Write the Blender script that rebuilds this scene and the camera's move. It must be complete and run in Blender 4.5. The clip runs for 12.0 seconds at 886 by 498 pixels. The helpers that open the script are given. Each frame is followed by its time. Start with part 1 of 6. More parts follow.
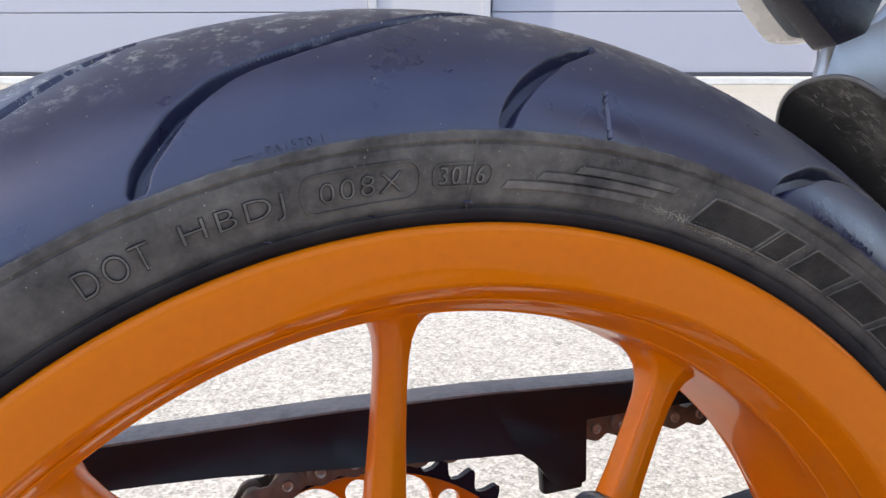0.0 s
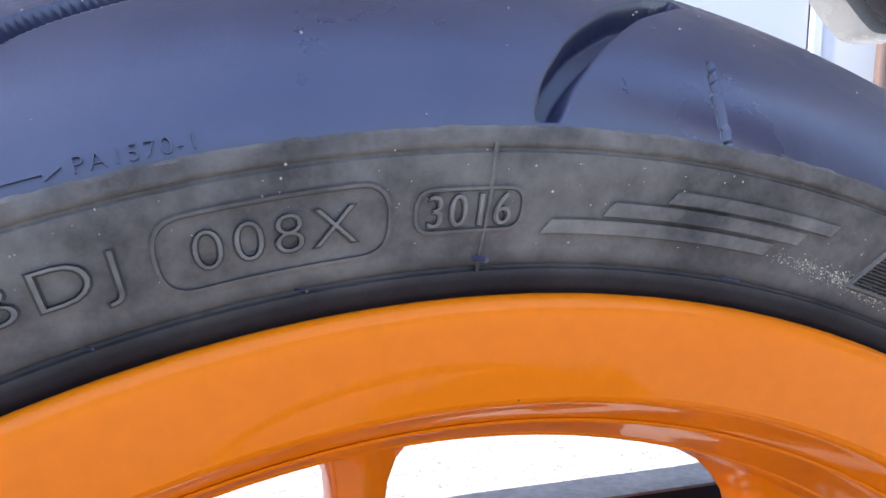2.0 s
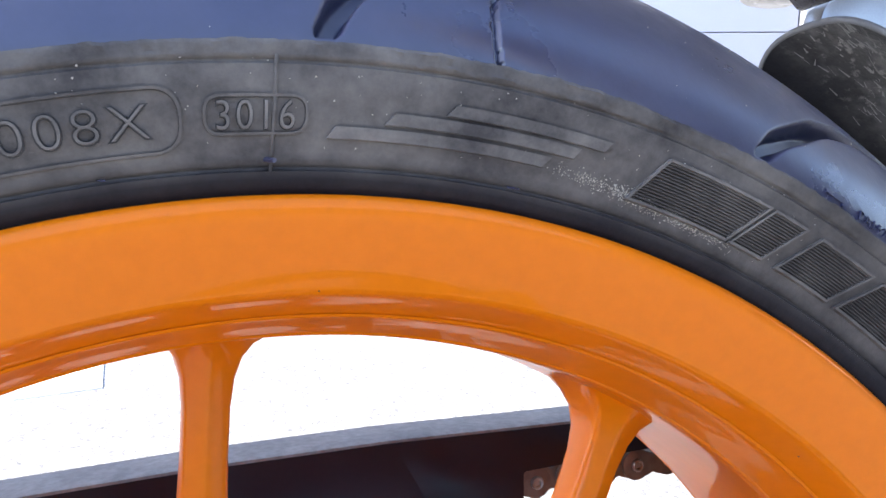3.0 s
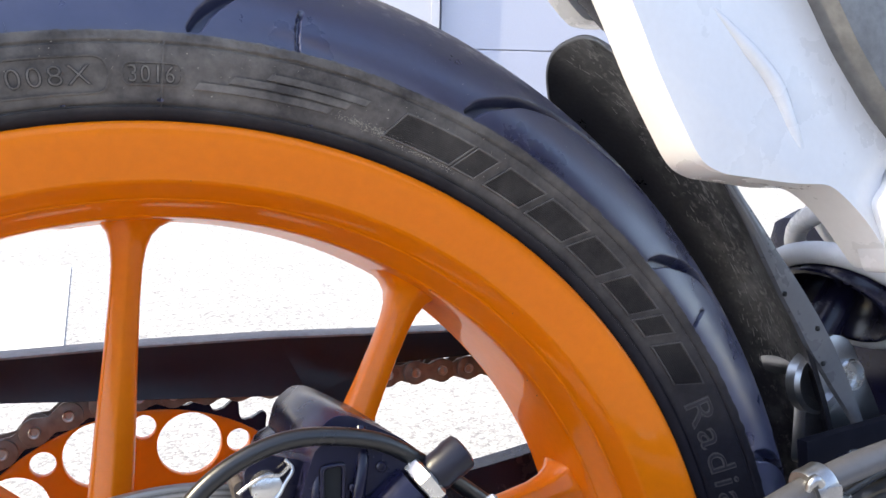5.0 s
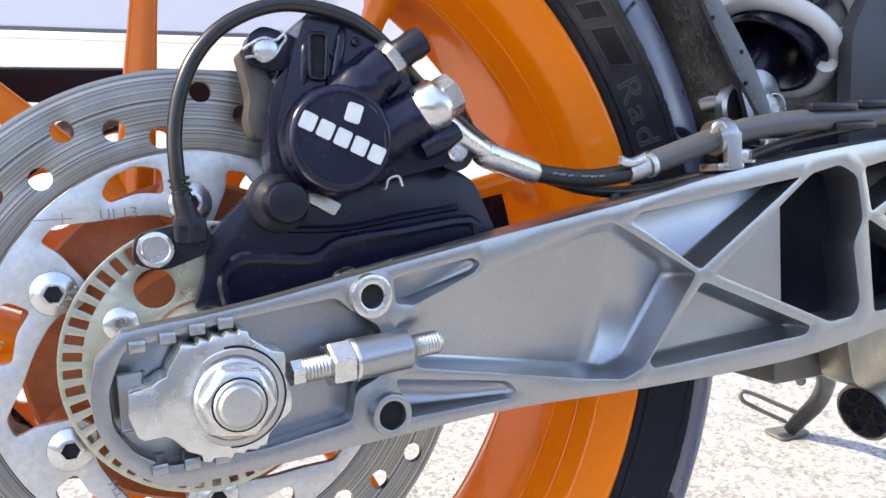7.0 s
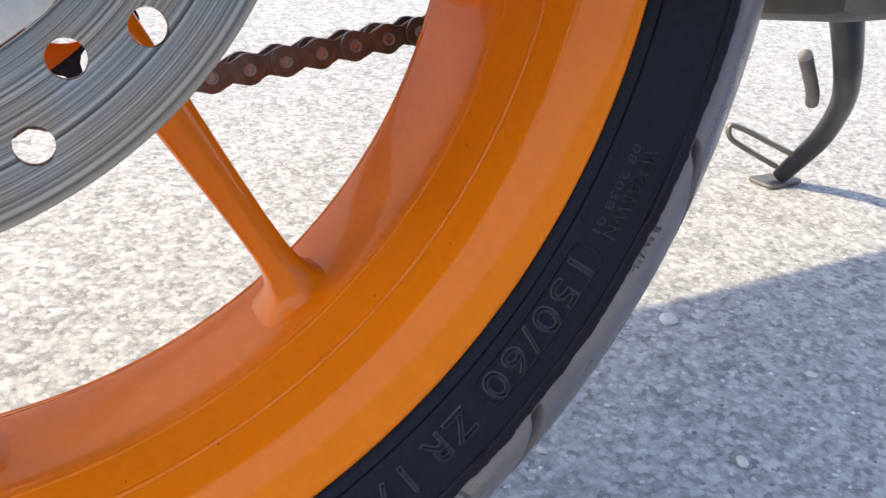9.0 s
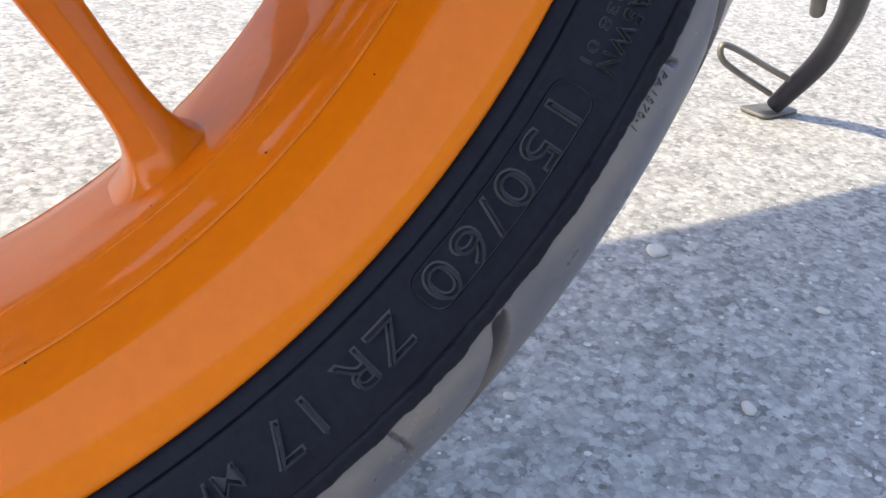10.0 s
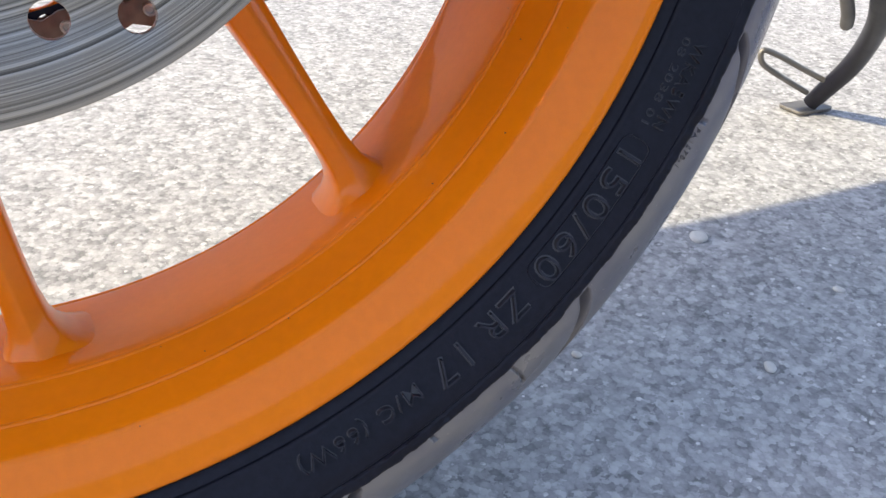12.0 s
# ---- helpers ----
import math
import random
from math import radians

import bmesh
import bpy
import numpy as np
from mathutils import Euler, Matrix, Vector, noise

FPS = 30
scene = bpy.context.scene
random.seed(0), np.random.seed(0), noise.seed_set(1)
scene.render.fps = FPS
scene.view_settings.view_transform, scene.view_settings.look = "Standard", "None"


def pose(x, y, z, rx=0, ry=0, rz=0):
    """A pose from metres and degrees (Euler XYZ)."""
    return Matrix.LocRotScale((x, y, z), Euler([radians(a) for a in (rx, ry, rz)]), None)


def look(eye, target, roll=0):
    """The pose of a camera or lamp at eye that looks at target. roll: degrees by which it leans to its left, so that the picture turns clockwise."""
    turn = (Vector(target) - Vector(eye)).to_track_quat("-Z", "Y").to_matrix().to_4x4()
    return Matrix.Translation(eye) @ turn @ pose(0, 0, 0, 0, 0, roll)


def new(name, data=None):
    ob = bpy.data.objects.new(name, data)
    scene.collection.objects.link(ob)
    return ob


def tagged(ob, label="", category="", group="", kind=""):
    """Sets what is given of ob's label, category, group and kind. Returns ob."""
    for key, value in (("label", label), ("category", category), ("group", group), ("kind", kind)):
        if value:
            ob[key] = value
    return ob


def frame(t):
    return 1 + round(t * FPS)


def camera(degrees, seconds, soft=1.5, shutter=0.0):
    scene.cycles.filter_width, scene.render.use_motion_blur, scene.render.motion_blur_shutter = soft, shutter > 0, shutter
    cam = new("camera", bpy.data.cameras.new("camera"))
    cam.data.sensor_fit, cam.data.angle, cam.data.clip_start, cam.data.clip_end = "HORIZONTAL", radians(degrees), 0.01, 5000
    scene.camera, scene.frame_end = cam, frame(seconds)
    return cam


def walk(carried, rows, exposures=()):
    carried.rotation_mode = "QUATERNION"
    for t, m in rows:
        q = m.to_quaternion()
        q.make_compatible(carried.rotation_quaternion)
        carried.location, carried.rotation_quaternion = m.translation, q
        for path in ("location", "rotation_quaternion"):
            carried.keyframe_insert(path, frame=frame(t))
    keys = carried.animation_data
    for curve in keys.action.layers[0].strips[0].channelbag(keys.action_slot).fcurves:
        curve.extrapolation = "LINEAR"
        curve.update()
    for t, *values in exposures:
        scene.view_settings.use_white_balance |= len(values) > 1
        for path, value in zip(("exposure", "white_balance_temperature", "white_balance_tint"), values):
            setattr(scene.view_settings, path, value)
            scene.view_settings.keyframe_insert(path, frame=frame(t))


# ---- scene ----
# The bike leans on its side stand; the rows below are poses in the frame of its rear wheel
# (x ahead, y to its left, z up, origin at the wheel's centre).
LEAN = 11.95
BIKE = Matrix.Translation((0, 0, 0.2982)) @ pose(0, 0, 0, -LEAN, 0, 0)
cam = camera(56.62, 12.0)
ROWS = [
    (0.0, -0.0806, -0.2919, 0.2371, 86.47, 4.09, -19.27),
    (0.5, -0.0577, -0.2234, 0.2409, 86.95, 4.71, -20.62),
    (1.0, -0.0421, -0.1910, 0.2325, 88.45, 4.93, -20.56),
    (1.5, -0.0452, -0.1874, 0.2391, 89.20, 5.27, -20.33),
    (2.0, -0.0437, -0.1863, 0.2390, 89.44, 5.13, -19.97),
    (2.5, -0.0378, -0.1942, 0.2355, 89.51, 5.25, -20.01),
    (3.0, -0.0169, -0.2168, 0.2216, 88.03, 4.60, -20.48),
    (3.5, -0.0063, -0.2442, 0.2050, 88.84, 5.13, -22.19),
    (3.7, -0.0035, -0.2595, 0.2027, 88.61, 4.70, -22.55),
    (5.3, -0.0208, -0.3626, 0.1840, 88.83, 2.97, -22.50),
    (5.5, -0.0270, -0.3700, 0.1748, 89.03, 2.99, -22.55),
    (6.0, -0.0298, -0.3890, 0.1396, 88.24, 2.63, -22.63),
    (6.5, -0.0306, -0.4114, 0.0950, 87.09, 2.58, -22.31),
    (7.0, -0.0337, -0.4177, 0.0658, 84.92, 2.81, -22.65),
    (7.5, -0.0306, -0.4163, 0.0444, 81.45, 2.58, -23.37),
    (7.7, -0.0298, -0.4104, 0.0371, 80.08, 2.53, -23.84),
    (9.3, 0.0580, -0.2488, -0.0785, 71.11, 0.62, -27.24),
    (9.5, 0.0618, -0.2433, -0.0889, 70.67, 0.38, -27.87),
    (10.0, 0.0848, -0.2123, -0.1117, 70.11, 0.54, -28.13),
    (10.5, 0.0831, -0.2194, -0.1033, 69.82, 0.49, -27.79),
    (11.0, 0.0715, -0.2248, -0.0979, 69.82, 0.57, -27.04),
    (11.5, 0.0603, -0.2460, -0.0953, 69.45, 0.97, -26.02),
    (12.0, 0.0264, -0.2795, -0.0715, 68.32, 1.33, -25.09),
]
EXPOSURES = [(t, stops, kelvin, 20) for t, stops, kelvin in ((0.0, 1.92, 8250), (0.5, 2.17, 7950), (1.0, 2.42, 7500), (1.5, 2.52, 7250), (2.5, 2.6, 7200), (3.2, 2.58, 7250), (3.7, 2.5, 7450), (5.3, 2.3, 7850), (6.5, 2.37, 7850), (7.5, 2.27, 7850), (9.3, 2.03, 7850), (10.0, 2.07, 7800), (10.5, 2.12, 7850), (11.0, 2.1, 7850), (11.5, 2.07, 7850), (12.0, 2.01, 7800))]
walk(cam, [(t, BIKE @ pose(x, y, z, rx, ry, rz)) for t, x, y, z, rx, ry, rz in ROWS], EXPOSURES)

# ---- light ----
# The sun stands behind the bike, nearly in the plane of the leaning wheel.
to_sun = (BIKE.to_3x3() @ Vector((-0.74, 0.015, 0.67))).normalized()
world = bpy.data.worlds.new("world")
scene.world = world
world.use_nodes = True
sky = world.node_tree.nodes.new("ShaderNodeTexSky")
sky.sky_type, sky.sun_disc = "NISHITA", False
sky.sun_elevation = math.asin(to_sun.z)
sky.sun_rotation = math.atan2(to_sun.x, to_sun.y)
sky.air_density, sky.dust_density, sky.ozone_density = 1.3, 0.8, 3.5
background = world.node_tree.nodes["Background"]
background.inputs["Strength"].default_value = 0.15
world.node_tree.links.new(sky.outputs["Color"], background.inputs["Color"])
sun = new("sun", bpy.data.lights.new("sun", "SUN"))
sun.data.energy, sun.data.angle, sun.data.color = 2.0, radians(0.5), (0.93, 0.965, 0.78)
sun.matrix_world = look(to_sun * 20, (0, 0, 0))

# ---- materials ----
def material(name, colour, rough=0.5, metal=0.0, coat=0.0, noise_scale=40.0, mix=0.15, second=None,
             fine=400.0, fine_mix=0.06, bump=0.1, bump_scale=None, rough_mix=0.1, spec=0.5, distance=0.0005):
    """A surface with blotches at one scale and grain at another, both in colour, gloss and relief."""
    m = bpy.data.materials.new(name)
    m.use_nodes = True
    nt = m.node_tree
    b = nt.nodes["Principled BSDF"]
    b.inputs["Roughness"].default_value, b.inputs["Metallic"].default_value = rough, metal
    b.inputs["Coat Weight"].default_value, b.inputs["Coat Roughness"].default_value = coat, 0.09
    b.inputs["Coat IOR"].default_value = 1.42
    b.inputs["Specular IOR Level"].default_value = spec
    second = second or tuple(c * 0.55 for c in colour)
    co = nt.nodes.new("ShaderNodeTexCoord")
    n1, n2 = nt.nodes.new("ShaderNodeTexNoise"), nt.nodes.new("ShaderNodeTexNoise")
    for n, s, d in ((n1, noise_scale, 6), (n2, fine, 3)):
        n.inputs["Scale"].default_value, n.inputs["Detail"].default_value = s, d
        n.inputs["Roughness"].default_value = 0.6
        nt.links.new(co.outputs["Object"], n.inputs["Vector"])
    ramp = nt.nodes.new("ShaderNodeMapRange")
    ramp.inputs["From Min"].default_value, ramp.inputs["From Max"].default_value = 0.35, 0.75
    ramp.inputs["To Max"].default_value = mix
    nt.links.new(n1.outputs["Fac"], ramp.inputs["Value"])
    mx = nt.nodes.new("ShaderNodeMix")
    mx.data_type = "RGBA"
    mx.inputs["A"].default_value, mx.inputs["B"].default_value = (*colour, 1), (*second, 1)
    nt.links.new(ramp.outputs["Result"], mx.inputs["Factor"])
    ramp2 = nt.nodes.new("ShaderNodeMapRange")
    ramp2.inputs["From Min"].default_value, ramp2.inputs["From Max"].default_value = 0.3, 0.7
    ramp2.inputs["To Min"].default_value, ramp2.inputs["To Max"].default_value = 1 - fine_mix, 1 + fine_mix
    nt.links.new(n2.outputs["Fac"], ramp2.inputs["Value"])
    mul = nt.nodes.new("ShaderNodeVectorMath")
    mul.operation = "SCALE"
    nt.links.new(mx.outputs["Result"], mul.inputs[0])
    nt.links.new(ramp2.outputs["Result"], mul.inputs["Scale"])
    nt.links.new(mul.outputs["Vector"], b.inputs["Base Color"])
    ramp3 = nt.nodes.new("ShaderNodeMapRange")
    ramp3.inputs["From Min"].default_value, ramp3.inputs["From Max"].default_value = 0.3, 0.7
    ramp3.inputs["To Min"].default_value, ramp3.inputs["To Max"].default_value = max(rough - rough_mix, 0.02), min(rough + rough_mix, 1)
    nt.links.new(n1.outputs["Fac"], ramp3.inputs["Value"])
    nt.links.new(ramp3.outputs["Result"], b.inputs["Roughness"])
    if bump:
        bp = nt.nodes.new("ShaderNodeBump")
        bp.inputs["Strength"].default_value, bp.inputs["Distance"].default_value = bump, distance
        nt.links.new(n2.outputs["Fac"], bp.inputs["Height"])
        nt.links.new(bp.outputs["Normal"], b.inputs["Normal"])
    return m


RUBBER = material("tread_rubber", (0.021, 0.024, 0.058), 0.34, noise_scale=30, mix=0.8, second=(0.040, 0.044, 0.084), bump=0.12, rough_mix=0.14, spec=0.8)
def crown_dust_ground_bounce(m):
    """Dry dust rubbed into blotches along the crown, and ground-lit grey painted lower down."""
    nt = m.node_tree
    b = nt.nodes["Principled BSDF"]
    old = b.inputs["Base Color"].links[0].from_socket
    co, sep = nt.nodes.new("ShaderNodeTexCoord"), nt.nodes.new("ShaderNodeSeparateXYZ")
    nt.links.new(co.outputs["Object"], sep.inputs["Vector"])
    away, blot, rub = nt.nodes.new("ShaderNodeMath"), nt.nodes.new("ShaderNodeTexNoise"), nt.nodes.new("ShaderNodeMapRange")
    away.operation = "ABSOLUTE"
    nt.links.new(sep.outputs["Y"], away.inputs[0])
    near = nt.nodes.new("ShaderNodeMapRange")
    near.inputs["From Min"].default_value, near.inputs["From Max"].default_value = 0.052, 0.030
    nt.links.new(away.outputs["Value"], near.inputs["Value"])
    blot.inputs["Scale"].default_value, blot.inputs["Detail"].default_value, blot.inputs["Roughness"].default_value = 130, 10, 0.75
    nt.links.new(co.outputs["Object"], blot.inputs["Vector"])
    rub.inputs["From Min"].default_value, rub.inputs["From Max"].default_value = 0.53, 0.60
    nt.links.new(blot.outputs["Fac"], rub.inputs["Value"])
    amount, mx = nt.nodes.new("ShaderNodeMath"), nt.nodes.new("ShaderNodeMix")
    amount.operation = "MULTIPLY"
    nt.links.new(near.outputs["Result"], amount.inputs[0])
    nt.links.new(rub.outputs["Result"], amount.inputs[1])
    mx.data_type = "RGBA"
    nt.links.new(amount.outputs["Value"], mx.inputs["Factor"])
    nt.links.new(old, mx.inputs["A"])
    mx.inputs["B"].default_value = (0.36, 0.35, 0.33, 1)
    # lower down, a grey tint paints the light that sunlit ground throws back
    drop, cloud, sum_, dry, low = [nt.nodes.new(k) for k in ("ShaderNodeMapRange", "ShaderNodeTexNoise", "ShaderNodeMath", "ShaderNodeMapRange", "ShaderNodeMix")]
    drop.inputs["From Min"].default_value, drop.inputs["From Max"].default_value = -0.05, -0.16
    nt.links.new(sep.outputs["Z"], drop.inputs["Value"])
    cloud.inputs["Scale"].default_value, cloud.inputs["Detail"].default_value = 45, 8
    nt.links.new(co.outputs["Object"], cloud.inputs["Vector"])
    sum_.operation = "MULTIPLY"
    nt.links.new(drop.outputs["Result"], sum_.inputs[0])
    nt.links.new(cloud.outputs["Fac"], sum_.inputs[1])
    dry.inputs["From Min"].default_value, dry.inputs["From Max"].default_value, dry.inputs["To Max"].default_value = 0.1, 0.55, 0.6
    nt.links.new(sum_.outputs["Value"], dry.inputs["Value"])
    low.data_type = "RGBA"
    nt.links.new(dry.outputs["Result"], low.inputs["Factor"])
    nt.links.new(mx.outputs["Result"], low.inputs["A"])
    low.inputs["B"].default_value = (0.175, 0.155, 0.125, 1)
    nt.links.new(low.outputs["Result"], b.inputs["Base Color"])


crown_dust_ground_bounce(RUBBER)
def dusty_shaded_rubber(name, clean, dust):
    """Black rubber with blotchy dust; a height fade paints the lower half's shade."""
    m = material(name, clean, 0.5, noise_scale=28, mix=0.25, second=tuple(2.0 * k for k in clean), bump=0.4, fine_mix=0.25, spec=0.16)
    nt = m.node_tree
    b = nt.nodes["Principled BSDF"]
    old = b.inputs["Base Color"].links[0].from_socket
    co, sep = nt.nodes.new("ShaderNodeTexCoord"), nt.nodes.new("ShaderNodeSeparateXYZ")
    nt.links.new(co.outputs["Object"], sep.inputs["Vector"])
    # Dust fades out downwards, darkening the rubber that turns from the sky.
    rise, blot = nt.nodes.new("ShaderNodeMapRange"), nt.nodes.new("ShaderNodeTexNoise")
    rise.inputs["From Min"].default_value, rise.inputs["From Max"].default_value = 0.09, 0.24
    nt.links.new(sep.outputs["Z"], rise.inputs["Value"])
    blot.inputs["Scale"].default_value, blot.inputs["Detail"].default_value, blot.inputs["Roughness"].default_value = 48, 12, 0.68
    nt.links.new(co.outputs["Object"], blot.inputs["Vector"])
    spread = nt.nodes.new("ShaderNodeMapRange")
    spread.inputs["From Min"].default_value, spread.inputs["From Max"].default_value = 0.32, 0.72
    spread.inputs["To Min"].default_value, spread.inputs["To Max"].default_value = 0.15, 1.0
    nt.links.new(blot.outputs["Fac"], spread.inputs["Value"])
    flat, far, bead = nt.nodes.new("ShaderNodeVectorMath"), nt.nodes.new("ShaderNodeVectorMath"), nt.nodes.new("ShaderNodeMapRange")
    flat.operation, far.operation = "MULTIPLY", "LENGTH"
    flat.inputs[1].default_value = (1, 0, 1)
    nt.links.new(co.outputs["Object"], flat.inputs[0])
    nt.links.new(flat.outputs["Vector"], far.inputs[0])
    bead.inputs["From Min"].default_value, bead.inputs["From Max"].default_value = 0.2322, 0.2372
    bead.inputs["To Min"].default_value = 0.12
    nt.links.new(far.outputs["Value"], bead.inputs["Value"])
    amount, height_and_bead = nt.nodes.new("ShaderNodeMath"), nt.nodes.new("ShaderNodeMath")
    amount.operation = height_and_bead.operation = "MULTIPLY"
    nt.links.new(rise.outputs["Result"], height_and_bead.inputs[0])
    nt.links.new(bead.outputs["Result"], height_and_bead.inputs[1])
    nt.links.new(height_and_bead.outputs["Value"], amount.inputs[0])
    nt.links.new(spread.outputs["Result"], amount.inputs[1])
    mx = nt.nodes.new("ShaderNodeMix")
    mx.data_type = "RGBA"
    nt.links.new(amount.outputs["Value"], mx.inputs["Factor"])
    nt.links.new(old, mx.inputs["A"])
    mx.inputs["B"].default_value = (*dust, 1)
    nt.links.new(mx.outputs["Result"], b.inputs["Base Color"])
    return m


SIDEWALL = dusty_shaded_rubber("dusty_shaded_sidewall_rubber", (0.006, 0.006, 0.010), (0.185, 0.166, 0.150))
# Letters are paler, painting in the bright edges that light gives their relief.
LETTER = dusty_shaded_rubber("moulded_rubber", (0.017, 0.017, 0.022), (0.24, 0.22, 0.20))
RIBBED = dusty_shaded_rubber("ribbed_rubber", (0.006, 0.006, 0.009), (0.13, 0.118, 0.108))
ORANGE = material("orange_powder_coat", (0.75, 0.165, 0.003), 0.5, coat=0.45, spec=0.1, noise_scale=14, mix=0.18, second=(0.67, 0.132, 0.002), fine=260.0, bump=0.09, rough_mix=0.08, fine_mix=0.03, distance=0.0002)
ORANGE.node_tree.nodes["Principled BSDF"].inputs["Coat Roughness"].default_value = 0.06
ORANGE.node_tree.nodes["Principled BSDF"].inputs["Coat IOR"].default_value = 1.42
STEEL = material("brushed_steel", (0.52, 0.51, 0.49), 0.36, 1.0, noise_scale=60, mix=0.2, bump=0.05)
CARRIER = material("stamped_disc_carrier", (0.54, 0.54, 0.53), 0.40, 0.7, noise_scale=60, mix=0.35, second=(0.4, 0.39, 0.37), bump=0.1, fine_mix=0.1)
ALUMINIUM = material("satin_cast_aluminium", (0.34, 0.345, 0.355), 0.32, 0.95, noise_scale=18, mix=0.22, bump=0.06, fine=900, fine_mix=0.06, rough_mix=0.04)
ZINC = material("zinc_plated_steel", (0.58, 0.58, 0.57), 0.27, 0.95, noise_scale=90, mix=0.35, second=(0.4, 0.39, 0.37), bump=0.08)
BRASSY = material("yellow_passivated_steel", (0.47, 0.465, 0.37), 0.36, 0.85, noise_scale=60, mix=0.3, bump=0.05)
BLACK = material("black_anodised_aluminium", (0.006, 0.006, 0.018), 0.24, 0.0, noise_scale=60, mix=0.4, second=(0.013, 0.013, 0.030), bump=0.10, rough_mix=0.08, spec=0.3)
PLASTIC = material("black_plastic", (0.007, 0.007, 0.013), 0.36, noise_scale=30, mix=0.5, second=(0.018, 0.018, 0.026), bump=0.1, spec=0.28)
HOSE = material("black_rubber_hose", (0.008, 0.008, 0.009), 0.32, noise_scale=50, mix=0.3, bump=0.05)
SLEEVE = material("dark_grey_hose_sleeve", (0.055, 0.055, 0.062), 0.42, noise_scale=60, mix=0.3, bump=0.1)
WORN = material("scuffed_dark_metal", (0.14, 0.138, 0.135), 0.45, 0.2, noise_scale=60, mix=0.7, second=(0.07, 0.069, 0.068), fine=300, fine_mix=0.15, bump=0.2)
STRIP = material("satin_grey_plastic", (0.10, 0.10, 0.105), 0.3, noise_scale=25, mix=0.4, second=(0.07, 0.07, 0.075), bump=0.1)
GREY = material("dull_grey_plastic", (0.13, 0.13, 0.135), 0.45, noise_scale=60, mix=0.3, bump=0.1)
WHITE = material("white_paint", (0.56, 0.56, 0.56), 0.3, coat=0.3, noise_scale=20, mix=0.1, second=(0.5, 0.49, 0.47), bump=0.02, fine_mix=0.02)
CHAIN = material("oily_chain_steel", (0.20, 0.15, 0.12), 0.45, 0.4, noise_scale=200, mix=0.6, second=(0.05, 0.033, 0.024), bump=0.3)


# ---- mesh helpers ----
def part(name, bm, mat, parent=None, label="", smooth=40, at=None):
    """Links a bmesh as one mesh object under a thing or a part."""
    me = bpy.data.meshes.new(name)
    bm.normal_update()
    if smooth:
        for f in bm.faces:
            f.smooth = True
        for e in bm.edges:
            e.smooth = len(e.link_faces) == 2 and e.calc_face_angle(0) < radians(smooth)
    bm.to_mesh(me)
    bm.free()
    for one in (mat if isinstance(mat, (list, tuple)) else (mat,)):
        me.materials.append(one)
    ob = new(name, me)
    if at is not None:
        ob.matrix_basis = at
    if parent is not None:
        ob.parent = parent
    if label:
        tagged(ob, label)
    return ob


def grid_mesh(bm, rows, close_u=False, close_v=False):
    """Quads between rows of points."""
    vs = [[bm.verts.new(p) for p in row] for row in rows]
    nu, nv = len(vs), len(vs[0])
    for i in range(nu if close_u else nu - 1):
        for j in range(nv if close_v else nv - 1):
            a, b = vs[i], vs[(i + 1) % nu]
            bm.faces.new((a[j], b[j], b[(j + 1) % nv], a[(j + 1) % nv]))
    return vs


def revolved(profile, segs=180, closed=True, bm=None):
    """A ring round the y axis from (radius, y) points."""
    bm = bm or bmesh.new()
    rows = []
    for k in range(segs):
        a = 2 * math.pi * k / segs
        rows.append([(r * math.cos(a), y, r * math.sin(a)) for r, y in profile])
    grid_mesh(bm, rows, True, closed)
    bmesh.ops.recalc_face_normals(bm, faces=bm.faces)
    return bm


def plate(outer, holes=(), y0=0.0, y1=0.01, bm=None, bevel=0.0, steps=2):
    """A flat plate in the xz plane with holes, from y0 to y1."""
    bm = bm or bmesh.new()
    made = bmesh.new()
    edges = []
    for loop in (outer, *holes):
        vs = [made.verts.new((x, y0, z)) for x, z in loop]
        edges += [made.edges.new((vs[i], vs[(i + 1) % len(vs)])) for i in range(len(vs))]
    bmesh.ops.triangle_fill(made, edges=edges, use_beauty=True)
    rim = list(edges)
    res = bmesh.ops.extrude_face_region(made, geom=made.faces[:] + made.edges[:])
    moved = [v for v in res["geom"] if isinstance(v, bmesh.types.BMVert)]
    for v in moved:
        v.co.y = y1
    bmesh.ops.recalc_face_normals(made, faces=made.faces)
    if bevel:
        sharp = [e for e in made.edges if len(e.link_faces) == 2 and e.calc_face_angle(0) > 1.2
                 and abs(e.verts[0].co.y - e.verts[1].co.y) < 1e-6]
        bmesh.ops.bevel(made, geom=sharp, offset=bevel, segments=steps, affect="EDGES", profile=0.5, clamp_overlap=True)
    me = bpy.data.meshes.new("tmp")
    made.to_mesh(me)
    made.free()
    bm.from_mesh(me)
    bpy.data.meshes.remove(me)
    return bm


def circle(r, cx=0.0, cz=0.0, n=32, a0=0.0):
    return [(cx + r * math.cos(a0 + 2 * math.pi * k / n), cz + r * math.sin(a0 + 2 * math.pi * k / n)) for k in range(n)]


def rounded(points, r, n=5):
    """A polygon with its corners rounded."""
    out = []
    m = len(points)
    for i in range(m):
        p, a, b = Vector(points[i]), Vector(points[i - 1]), Vector(points[(i + 1) % m])
        rr = r[i] if isinstance(r, (list, tuple)) else r
        da, db = (a - p), (b - p)
        t = min(rr, da.length * 0.45, db.length * 0.45)
        s, e = p + da.normalized() * t, p + db.normalized() * t
        for k in range(n + 1):
            u = k / n
            out.append(tuple((1 - u) ** 2 * s + 2 * u * (1 - u) * p + u * u * e))
    return out


